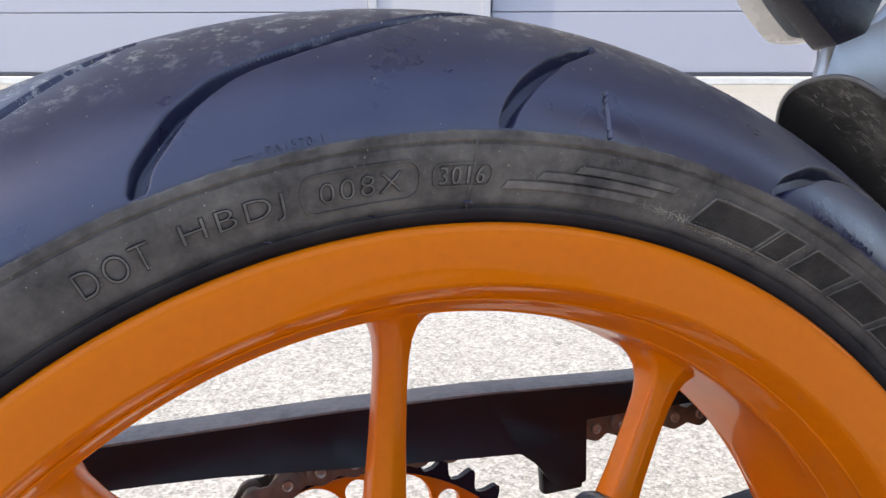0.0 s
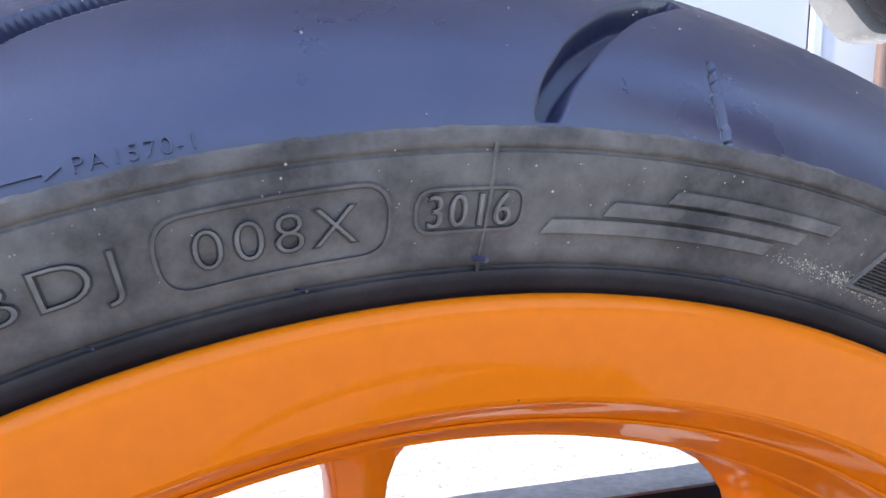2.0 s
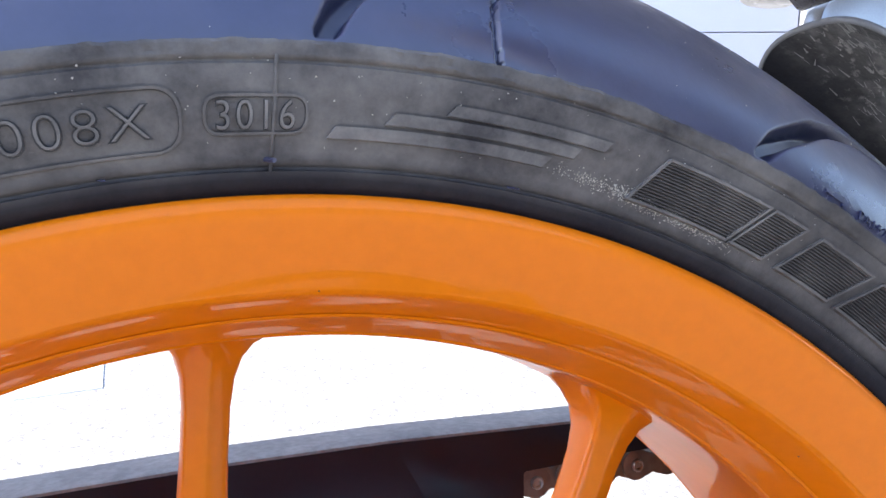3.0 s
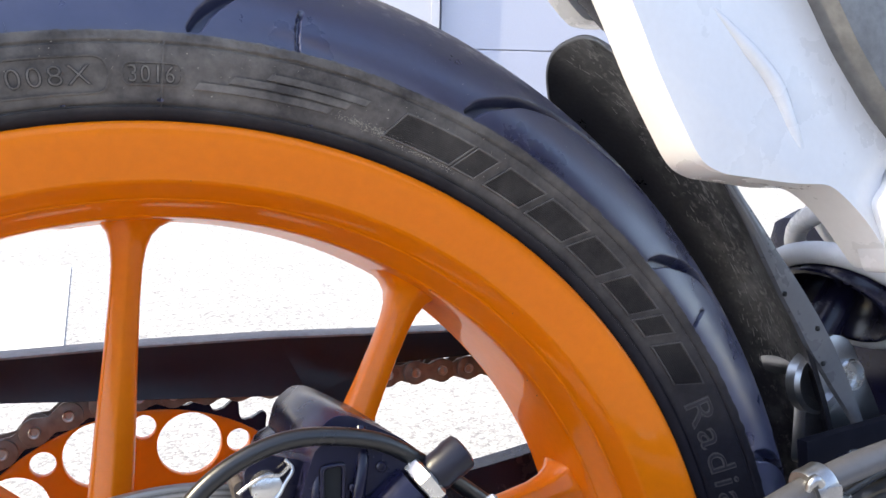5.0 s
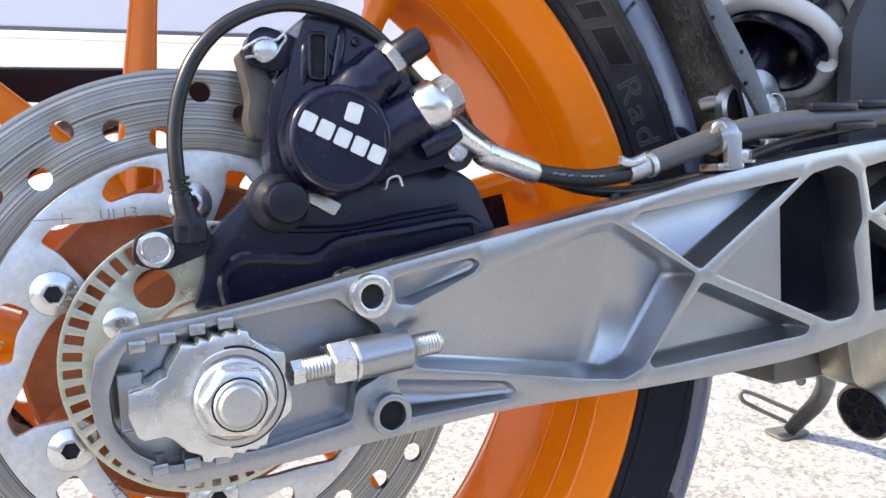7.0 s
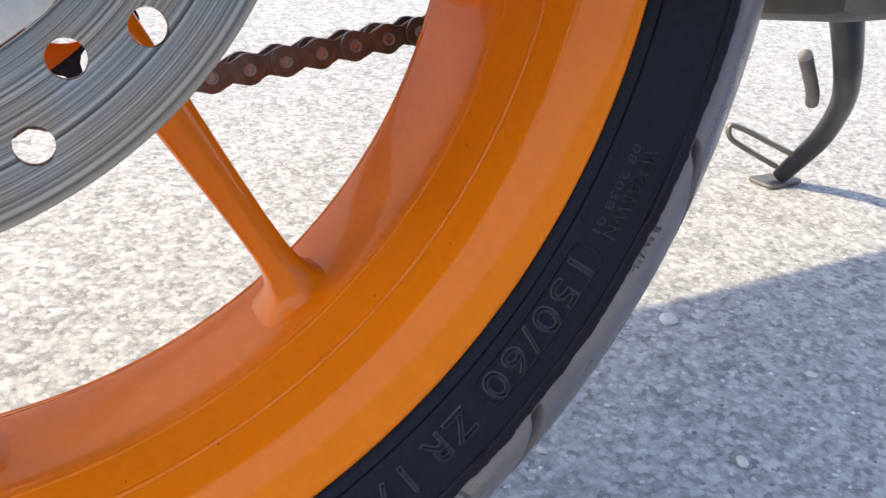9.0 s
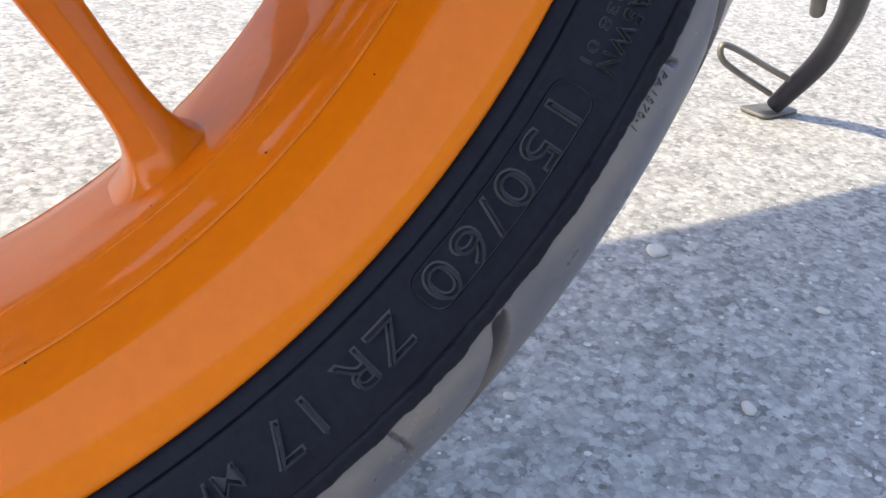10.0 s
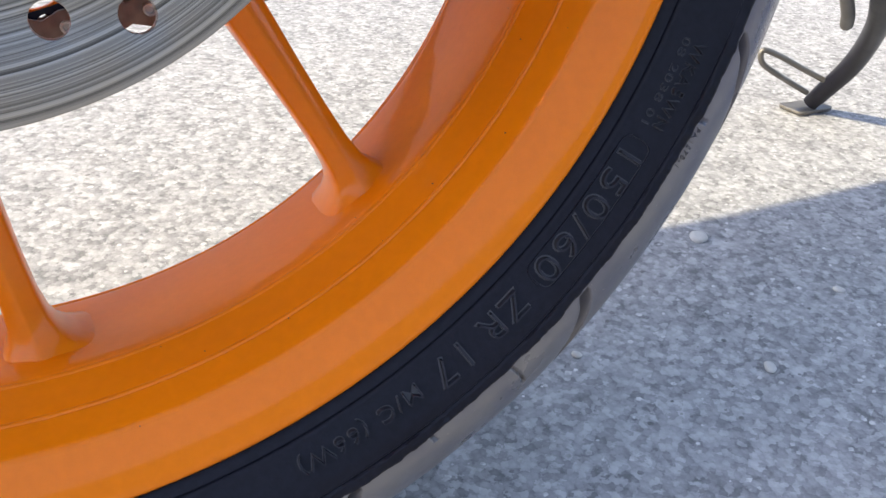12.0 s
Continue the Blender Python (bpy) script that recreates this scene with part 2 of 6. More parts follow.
def smooth_path(points, n=8):
    """Catmull-Rom through the points."""
    ps = [Vector(p) for p in points]
    ps = [2 * ps[0] - ps[1]] + ps + [2 * ps[-1] - ps[-2]]
    out = []
    for i in range(1, len(ps) - 2):
        a, b, c, d = ps[i - 1:i + 3]
        for k in range(n):
            t = k / n
            out.append(0.5 * (2 * b + (c - a) * t + (2 * a - 5 * b + 4 * c - d) * t * t + (3 * b - a - 3 * c + d) * t ** 3))
    out.append(ps[-2])
    return out


def tube(points, r, n=14, bm=None, smooth=8, flat=1.0):
    """A round bar along a path; r is one radius or one for each of the points."""
    bm = bm or bmesh.new()
    path = smooth_path(points, smooth) if smooth else [Vector(p) for p in points]
    m = len(path)
    if isinstance(r, (list, tuple)):
        radii = [float(np.interp(k / (m - 1) * (len(r) - 1), range(len(r)), r)) for k in range(m)]
    else:
        radii = [r] * m
    rows = []
    t0 = (path[1] - path[0]).normalized()
    side = t0.cross(Vector((0.3, 0.2, 1))).normalized()
    for k, p in enumerate(path):
        t = (path[min(k + 1, m - 1)] - path[max(k - 1, 0)]).normalized()
        side = (side - t * side.dot(t)).normalized()
        nor = t.cross(side)
        rows.append([p + radii[k] * (math.cos(2 * math.pi * j / n) * side + flat * math.sin(2 * math.pi * j / n) * nor) for j in range(n)])
    vs = grid_mesh(bm, rows, False, True)
    bm.faces.new(list(reversed(vs[0])))
    bm.faces.new(vs[-1])
    bmesh.ops.recalc_face_normals(bm, faces=bm.faces)
    return bm


def lathe(profile, start, axis, n=32, bm=None, sides=None):
    """A turned piece: (distance along the axis, radius) points from start; sides: a prism with that many sides."""
    bm = bm or bmesh.new()
    ax = Vector(axis).normalized()
    e1 = ax.cross(Vector((0.12, 0.31, 0.94)) if abs(ax.z) < 0.9 else Vector((1, 0, 0))).normalized()
    e2 = ax.cross(e1)
    n = sides or n
    rows = [[Vector(start) + ax * d + r * (math.cos(2 * math.pi * k / n) * e1 + math.sin(2 * math.pi * k / n) * e2) for k in range(n)]
            for d, r in profile]
    vs = grid_mesh(bm, rows, False, True)
    bm.faces.new(list(reversed(vs[0])))
    bm.faces.new(vs[-1])
    bmesh.ops.recalc_face_normals(bm, faces=bm.faces)
    return bm


def box(lo, hi, bm=None, bevel=0.0):
    bm = bm or bmesh.new()
    made = bmesh.new()
    bmesh.ops.create_cube(made, size=1)
    for v in made.verts:
        v.co = Vector([lo[i] + (v.co[i] + 0.5) * (hi[i] - lo[i]) for i in range(3)])
    if bevel:
        bmesh.ops.bevel(made, geom=made.edges[:], offset=bevel, segments=2, affect="EDGES", profile=0.5)
    me = bpy.data.meshes.new("tmp")
    made.to_mesh(me)
    made.free()
    bm.from_mesh(me)
    bpy.data.meshes.remove(me)
    return bm


def moved(bm, fn):
    for v in bm.verts:
        v.co = fn(v.co)
    return bm


def empty(name, m, label, category):
    return tagged_at(new(name), m, label, category)


def tagged_at(ob, m, label, category):
    ob.matrix_basis = m
    return tagged(ob, label, category)

# ---- ground ----
def ground_material():
    m = bpy.data.materials.new("sun_bleached_asphalt")
    m.use_nodes = True
    nt = m.node_tree
    b = nt.nodes["Principled BSDF"]
    co = nt.nodes.new("ShaderNodeTexCoord")
    def tex(kind, scale, **kw):
        n = nt.nodes.new(kind)
        n.inputs["Scale"].default_value = scale
        for k, v in kw.items():
            n.inputs[k].default_value = v
        nt.links.new(co.outputs["Object"], n.inputs["Vector"])
        return n
    stones = tex("ShaderNodeTexVoronoi", 260, Randomness=1.0)
    chips = tex("ShaderNodeTexVoronoi", 125, Randomness=1.0)
    clumps = tex("ShaderNodeTexNoise", 70, Detail=6.0, Roughness=0.7)
    patch = tex("ShaderNodeTexNoise", 2.5, Detail=8.0, Roughness=0.65)
    grit = tex("ShaderNodeTexNoise", 520, Detail=4.0)
    warp = nt.nodes.new("ShaderNodeVectorMath")
    warp.operation = "MULTIPLY_ADD"
    nt.links.new(grit.outputs["Color"], warp.inputs[0])
    warp.inputs[1].default_value = (0.004, 0.004, 0.004)
    nt.links.new(co.outputs["Object"], warp.inputs[2])
    nt.links.new(warp.outputs["Vector"], stones.inputs["Vector"])
    nt.links.new(warp.outputs["Vector"], chips.inputs["Vector"])
    def mad(value, factor, rest=None):
        n = nt.nodes.new("ShaderNodeMath")
        n.operation = "MULTIPLY_ADD"
        nt.links.new(value, n.inputs[0])
        n.inputs[1].default_value, n.inputs[2].default_value = factor, 0.0
        if rest is not None:
            nt.links.new(rest, n.inputs[2])
        return n.outputs["Value"]
    def red(node):
        s = nt.nodes.new("ShaderNodeSeparateColor")
        nt.links.new(node.outputs["Color"], s.inputs["Color"])
        return s.outputs["Red"]
    tone = nt.nodes.new("ShaderNodeValToRGB")
    tone.color_ramp.elements[0].position, tone.color_ramp.elements[0].color = 0.15, (0.150, 0.148, 0.146, 1)
    tone.color_ramp.elements[1].position, tone.color_ramp.elements[1].color = 0.95, (0.53, 0.515, 0.50, 1)
    light = mad(stones.outputs["Distance"], -0.22, mad(chips.outputs["Distance"], -0.10, mad(red(stones), 0.36, mad(red(chips), 0.24, mad(clumps.outputs["Fac"], 0.42, mad(patch.outputs["Fac"], 0.22))))))
    nt.links.new(light, tone.inputs["Fac"])
    nt.links.new(tone.outputs["Color"], b.inputs["Base Color"])
    b.inputs["Roughness"].default_value = 0.85
    b.inputs["Specular IOR Level"].default_value = 0.3
    rise = mad(stones.outputs["Distance"], -0.8, mad(chips.outputs["Distance"], -0.5, mad(clumps.outputs["Fac"], 1.6, mad(grit.outputs["Fac"], 0.7))))
    bp = nt.nodes.new("ShaderNodeBump")
    bp.inputs["Strength"].default_value, bp.inputs["Distance"].default_value = 0.18, 0.003
    nt.links.new(rise, bp.inputs["Height"])
    nt.links.new(bp.outputs["Normal"], b.inputs["Normal"])
    return m


bm = bmesh.new()
n = 90
rows = [[(math.copysign(abs(u) ** 5, u) * 400, math.copysign(abs(v) ** 5, v) * 400, 0) for v in np.linspace(-1, 1, n)] for u in np.linspace(-1, 1, n)]
grid_mesh(bm, rows)
bmesh.ops.recalc_face_normals(bm, faces=bm.faces)
tagged(part("ground", bm, ground_material()), "pale sun-bleached coarse asphalt of an open yard", "ground", kind="structure")

# A worn painted line that marks a parking bay.
ROAD_PAINT = material("worn_road_paint", (0.80, 0.80, 0.77), 0.7, noise_scale=25, mix=0.6, second=(0.5, 0.49, 0.46), fine=300, fine_mix=0.15, bump=0.5, distance=0.002)
bm = bmesh.new()
box((-0.235, 1.30, -0.01), (-0.095, 2.12, 0.003), bm)
tagged(part("parking_line", bm, ROAD_PAINT), "worn white painted parking bay line on the asphalt", "road marking", kind="structure")

# Loose stones lying on the asphalt.
STONE = material("pale_stone", (0.50, 0.48, 0.44), 0.7, noise_scale=300, mix=0.3, bump=0.3)
rng = random.Random(4)
def pebble(x, y, size, flat=0.5, label="small pale stone lying on the asphalt"):
    bm = bmesh.new()
    bmesh.ops.create_icosphere(bm, subdivisions=2, radius=size)
    ph = rng.random() * 9
    for v in bm.verts:
        k = 1 + 0.25 * noise.noise(v.co * (1.3 / size) + Vector((ph, 0, ph)))
        v.co = Vector((v.co.x * k * 1.3, v.co.y * k, v.co.z * k * flat))
    return tagged(part("stone", bm, STONE, None, "", 60, pose(x, y, size * flat * 0.6, 0, 0, rng.uniform(0, 360))), label, "stone", "stones on the asphalt")
pebble(0.406, 0.067, 0.0062, 0.3, "flat white stone lying in the shade of the motorcycle")
pebble(0.352, -0.058, 0.0035)
for k in range(8):
    pebble(rng.uniform(0.15, 0.7), rng.uniform(-0.15, 0.3), rng.uniform(0.0015, 0.0032))

# Chips of stone that stand proud of the worn asphalt.
CHIPS = material("mixed_stone_chips", (0.40, 0.385, 0.365), 0.75, noise_scale=90, mix=1.0, second=(0.13, 0.13, 0.132), fine=500, fine_mix=0.2, bump=0.2)
nt = CHIPS.node_tree
own, shade, tint = nt.nodes.new("ShaderNodeNewGeometry"), nt.nodes.new("ShaderNodeMapRange"), nt.nodes.new("ShaderNodeVectorMath")
shade.inputs["To Min"].default_value, shade.inputs["To Max"].default_value = 0.5, 1.7
nt.links.new(own.outputs["Random Per Island"], shade.inputs["Value"])
tint.operation = "SCALE"
nt.links.new(nt.nodes["Principled BSDF"].inputs["Base Color"].links[0].from_socket, tint.inputs[0])
nt.links.new(shade.outputs["Result"], tint.inputs["Scale"])
nt.links.new(tint.outputs["Vector"], nt.nodes["Principled BSDF"].inputs["Base Color"])
pts, faces = [], []
for k in range(7000):
    x, y = rng.uniform(0.02, 1.0), rng.uniform(-0.32, 0.62)
    size, turn, n = rng.uniform(0.0009, 0.0027), rng.uniform(0, 6.28), rng.choice((4, 5, 6))
    base = len(pts)
    high = size * rng.uniform(0.05, 0.15)
    spans = [size * rng.uniform(0.7, 1.25) for j in range(n)]
    for f, z in ((1.0, -0.0003), (0.72, high)):
        pts += [(x + f * spans[j] * math.cos(turn + 6.283 * j / n), y + 0.8 * f * spans[j] * math.sin(turn + 6.283 * j / n), z) for j in range(n)]
    faces += [(base + j, base + (j + 1) % n, base + n + (j + 1) % n, base + n + j) for j in range(n)] + [tuple(base + n + j for j in range(n))]
me = bpy.data.meshes.new("asphalt_chips")
me.from_pydata(pts, [], faces)
me.materials.append(CHIPS)
tagged(new("asphalt_chips", me), "grey and pale stone chips set in worn asphalt", "stone chips", kind="stuff")

# ---- building across the yard ----
CLADDING = material("pale_painted_cladding", (0.36, 0.37, 0.42), 0.45, noise_scale=1.5, mix=0.2, second=(0.32, 0.33, 0.38), fine=60, fine_mix=0.03, bump=0.05, distance=0.002)
DOOR = material("pale_sectional_door", (0.30, 0.32, 0.40), 0.4, noise_scale=2, mix=0.2, second=(0.27, 0.29, 0.36), fine=60, fine_mix=0.03, bump=0.05, distance=0.002)
DARK_MATT = material("matt_dark_gap_and_roof", (0.05, 0.055, 0.075), 0.7, noise_scale=20)
KERB = material("pale_concrete_sill", (0.60, 0.61, 0.62), 0.8, noise_scale=6, mix=0.4, fine=200, fine_mix=0.1, bump=0.3, distance=0.002)
YARD = pose(0, 10.3, 0, 0, 0, -21.8)
building = empty("building", YARD, "long pale building with wide sectional garage doors", "building")
DOORS = [(-9.2, -3.9), (-2.65, 2.62), (4.02, 7.82), (9.9, 14.2)]
xs = [-40.0] + [x for d in DOORS for x in d] + [40.0]
bm = bmesh.new()
for a, b_ in zip(xs[0::2], xs[1::2]):
    box((a, 0, 0), (b_, 0.35, 2.9), bm)
box((-40, 0, 2.9), (40, 0.35, 5.2), bm)
part("wall", bm, CLADDING, building, "", 0)
part("roof", box((-40.4, -0.5, 5.2), (40.4, 9, 5.45), None, 0.02), DARK_MATT, building, "dark flat roof with a wide eave", 0)
part("back_wall", box((-40, 8.4, 0), (40, 8.7, 5.2)), CLADDING, building, "", 0)
part("sill", box((-40, -0.12, 0), (40, -0.002, 0.085), None, 0.01), KERB, building, "pale concrete plinth along the foot of the wall", 0)
for a, b_ in DOORS:
    door = part("garage_door", box((a + 0.01, 0.152, 0.125), (b_ - 0.01, 0.17, 2.9)), DOOR, building, "pale sectional garage door, closed", 0)
    for k in range(4):
        z0 = 0.125 + k * 0.69
        bm = box((a + 0.02, 0.10, z0), (b_ - 0.02, 0.15, z0 + 0.68), None, 0.008)
        for v in bm.verts:
            if v.co.y < 0.12 and z0 + 0.05 < v.co.z < z0 + 0.63:
                v.co.y -= 0.006
        part("door_panel", bm, DOOR, door, "", 0)
    # Dark strip that paints the shaded gap at the door's foot.
    part("gap_strip", box((a + 0.01, 0.085, 0.082), (b_ - 0.01, 0.16, 0.124)), DARK_MATT, door, "dark strip painted for the gap under the door", 0)
    bm = bmesh.new()
    for x0, x1 in ((a - 0.1, a), (b_, b_ + 0.1)):
        box((x0, -0.03, 0.087), (x1, -0.001, 2.95), bm, 0.006)
    box((a - 0.1, -0.03, 2.952), (b_ + 0.1, -0.001, 3.05), bm, 0.006)
    part("door_frame", bm, CLADDING, door, "", 0)
GREEN = material("green_enamel", (0.06, 0.30, 0.14), 0.4, noise_scale=8, mix=0.3)
BROWN = material("brown_painted_post", (0.12, 0.075, 0.07), 0.5, noise_scale=8, mix=0.3)
post = tagged_at(new("sign_post"), YARD @ pose(8.45, -0.35, 0), "brown post with a green panel before the pale wall", "sign post")
part("post", lathe([(0, 0.07), (2.4, 0.07)], (0, 0, 0), (0, 0, 1), 20), BROWN, post)
part("panel", box((0.25, -0.03, 0.25), (0.95, 0.03, 1.0), None, 0.01), GREEN, post, "green enamelled panel", 0)

# Unseen wall added behind the camera to darken what the bike reflects.
SLATE = material("slate_grey_render", (0.17, 0.18, 0.21), 0.8, noise_scale=1.2, mix=0.4, second=(0.13, 0.14, 0.165), fine=90, fine_mix=0.08, bump=0.2, distance=0.003)
tagged(part("unseen_wall", box((-24, -6.6, 0), (24, -6.3, 2.6), None, 0.01), SLATE, None, "", 0), "unseen slate-grey wall added to tone down reflections", "wall", kind="structure")

# ---- the motorcycle ----
bike = empty("motorcycle", BIKE, "orange, white and black sports motorcycle leaning on its side stand", "motorcycle")
EY = 0.0692

# -- tyre --
def sidewall_y(r):
    return -float(np.interp(r, [0.2300, 0.2320, 0.235, 0.239, 0.244, 0.249, 0.2525, 0.2545], [0.0572, 0.0584, 0.0599, 0.0622, 0.0650, 0.0674, 0.0685, 0.0689]))


def tread_at(u):
    """(radius, y) of the tread; u runs from 0 at the near shoulder over 1 at the crown to 2 at the far one."""
    a = u * math.pi / 2
    k = (abs(math.cos(a)) ** 1.65 + abs(math.sin(a)) ** 1.65) ** (-1 / 1.65)
    return 0.2562 + 0.0498 * k * math.sin(a), -EY * k * math.cos(a)


side = [(0.222, -0.050), (0.226, -0.0535), (0.2300, -0.0570), (0.2312, -0.0584), (0.2325, -0.0592), (0.2336, -0.0598), (0.2340, -0.0590), (0.2345, -0.0590), (0.2350, -0.0602)]
side += [(r, sidewall_y(r)) for r in np.linspace(0.2362, 0.2522, 15)] + [(0.2526, sidewall_y(0.2526) + 0.0005), (0.2530, sidewall_y(0.2530) + 0.0005), (0.2533, sidewall_y(0.2533) - 0.0002), (0.2540, sidewall_y(0.2540) - 0.0004)]
side += [(0.2545, -0.0692), (0.2556, -0.0698), (0.2564, -0.0696)]
tyre = None
bm = bmesh.new()
revolved(side, 1440, False, bm)
revolved([(r, -y) for r, y in side], 480, False, bm)
revolved([(0.222, -0.050), (0.235, -0.045), (0.26, -0.02), (0.26, 0.02), (0.235, 0.045), (0.222, 0.050)], 120, False, bm)
# Scuffs and lumps along the worn edge of the near shoulder.
for v in bm.verts:
    r = math.hypot(v.co.x, v.co.z)
    if r > 0.2532 and v.co.y < 0:
        th = math.atan2(v.co.z, v.co.x)
        k = noise.noise(Vector((math.cos(th) * 9, math.sin(th) * 9, 0))) + 0.7 * noise.noise(Vector((math.cos(th) * 40, math.sin(th) * 40, 5))) + 0.8 * noise.noise(Vector((math.cos(th) * 130, math.sin(th) * 130, r * 900)))
        v.co.y -= 0.0005 * max(k, -0.5)
        s = 1 + 0.0011 * k * (r > 0.2548)
        v.co.x *= s
        v.co.z *= s
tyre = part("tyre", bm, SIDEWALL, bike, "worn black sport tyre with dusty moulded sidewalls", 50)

LONG = ([0.0, 0.095, 0.17, 0.266, 0.372, 0.433, 0.502, 0.606, 0.739, 0.85], [0.0, -1.0, -2.5, -4.3, -7.4, -11.0, -14.7, -18.8, -22.9, -26.5])
SHORT = ([0.0, 0.098, 0.22, 0.37, 0.50, 0.555], [0.0, -0.75, -2.4, -5.0, -7.8, -8.9])
GROOVES = [(131.9, LONG), (109.4, LONG), (86.0, SHORT), (63.5, LONG), (41.3, LONG), (18.8, SHORT), (-3.4, LONG), (-25.0, LONG), (-47.1, SHORT),
           (-69.5, LONG), (-92.0, LONG), (-114.5, SHORT), (-137.0, LONG), (-159.5, LONG), (178.0, SHORT), (155.0, LONG)]
def tread_mesh():
    nu = 220
    th = np.radians(np.concatenate([np.arange(-80, 138, 0.1), np.arange(138, 280, 0.5)]))
    na = len(th)
    us = np.concatenate([np.linspace(0.0, 0.80, 170), np.linspace(0.80, 2.0, nu - 169)[1:]])
    pts = np.array([tread_at(float(u)) for u in us])
    r, y = pts[:, 0], pts[:, 1]
    nr, ny = np.gradient(y, us), -np.gradient(r, us)
    ln = np.hypot(nr, ny)
    nr, ny = nr / ln, ny / ln
    fine = np.linspace(0, 1, 800)
    def bend(tu, tt):
        raw = np.interp(fine, tu, tt)
        ext = np.concatenate([np.full(60, raw[0]), raw, np.full(60, raw[-1])])
        return np.convolve(np.convolve(ext, np.ones(41) / 41, 'same'), np.ones(41) / 41, 'same')[60:-60]
    ds = np.gradient(np.cumsum(np.hypot(np.gradient(r), np.gradient(y))), us)
    depth = np.zeros((na, len(us)))
    deg = np.degrees(th)
    for side_ in (0, 1):
        uu = us if side_ == 0 else 2 - us
        for start, (tu, tt) in GROOVES:
            start += side_ * 11
            curve = np.interp(uu, fine, bend(tu, tt))
            g = start + curve
            slope = np.gradient(np.radians(curve), uu) * r / np.abs(ds)
            d = (deg[:, None] - g[None, :] + 180) % 360 - 180
            dist = np.abs(np.radians(d) * r[None, :]) / np.sqrt(1 + slope[None, :] ** 2)
            half = np.interp(uu, [tu[0], tu[0] + 0.03, 0.2, 0.35, tu[-1] - 0.04, tu[-1]], [0.0016, 0.0026, 0.0029, 0.0028, 0.0024, 0.0008])
            on = ((uu > 0.012) & (uu < tu[-1] + 0.01))[None, :]
            w = np.clip((half[None, :] - dist) / 0.0010, 0, 1) * on
            depth = np.maximum(depth, 0.0060 * w * w * (3 - 2 * w))
        # short sipes and nicks in from the shoulder
        for a0, u1, w0, dp in ((78.1, 0.23, 0.0007, 0.0020), (-31.8, 0.06, 0.0008, 0.0018), (-63.0, 0.05, 0.0008, 0.0018), (33.5, 0.15, 0.0007, 0.0016), (-55.2, 0.18, 0.0006, 0.0014), (127.0, 0.1, 0.0008, 0.001)):
            if side_ == 0:
                d = np.abs(((deg[:, None] - a0 - 1.0 * np.sin(uu * 14)[None, :] * 0.25 + 180) % 360 - 180)) * np.pi / 180 * r[None, :]
                depth = np.maximum(depth, dp * (d < w0) * (uu < u1)[None, :])
    rr, yy = r[None, :] - depth * nr[None, :], y[None, :] - depth * ny[None, :]
    co = np.stack([rr * np.cos(th)[:, None], yy, rr * np.sin(th)[:, None]], -1).reshape(-1, 3)
    i, j = np.meshgrid(np.arange(na), np.arange(len(us) - 1), indexing="ij")
    i2, m = (i + 1) % na, len(us)
    faces = np.stack([i * m + j, i * m + j + 1, i2 * m + j + 1, i2 * m + j], -1).reshape(-1, 4)
    me = bpy.data.meshes.new("tread")
    me.from_pydata(co.tolist(), [], faces.tolist())
    me.polygons.foreach_set("use_smooth", np.ones(len(me.polygons), dtype=bool))
    me.materials.append(RUBBER)
    return me
tread = new("tread", tread_mesh())
tread.parent = tyre
tagged(tread, "smooth bluish-black tread with curved rain grooves")


def glyphs(text, size, spread=1.0, offset=0.0):
    """The flat mesh of a line of text, letters in the x, y plane."""
    cu = bpy.data.curves.new("text", "FONT")
    cu.body, cu.size, cu.space_character, cu.offset = text, size, spread, offset
    cu.resolution_u = 4
    ob = new("text", cu)
    bpy.context.view_layer.update()
    me = bpy.data.meshes.new_from_object(ob.evaluated_get(bpy.context.evaluated_depsgraph_get()))
    bpy.data.objects.remove(ob)
    bpy.data.curves.remove(cu)
    bm = bmesh.new()
    bm.from_mesh(me)
    bpy.data.meshes.remove(me)
    return bm


def bounds_of(bm):
    xs_, ys_ = [v.co.x for v in bm.verts], [v.co.y for v in bm.verts]
    return min(xs_), max(xs_), min(ys_), max(ys_)


def on_tyre(bm, a0, a1, r0, r1, high=0.0006, tread_u=None, bounds=None):
    """Wraps a flat mesh round the sidewall: its width over the angles a0 to a1, its height over the radii r0 to r1."""
    bmesh.ops.subdivide_edges(bm, edges=[e for e in bm.edges if e.calc_length() > 0.25 * (max(v.co.y for v in bm.verts) - min(v.co.y for v in bm.verts))], cuts=3)
    bmesh.ops.triangulate(bm, faces=bm.faces[:])
    x0, x1, y0, y1 = bounds or bounds_of(bm)
    res = bmesh.ops.extrude_face_region(bm, geom=bm.faces[:])
    top = {v for v in res["geom"] if isinstance(v, bmesh.types.BMVert)}
    for v in bm.verts:
        a = radians(a0 + (v.co.x - x0) / (x1 - x0) * (a1 - a0))
        k = (v.co.y - y0) / (y1 - y0)
        r = r0 + k * (r1 - r0)
        if tread_u is None:
            y = sidewall_y(r)
        else:
            r, y = tread_at(tread_u[0] + k * (tread_u[1] - tread_u[0]))
        y -= high if v in top else -0.0004
        v.co = Vector((r * math.cos(a), y, r * math.sin(a)))
    bmesh.ops.recalc_face_normals(bm, faces=bm.faces)
    return bm


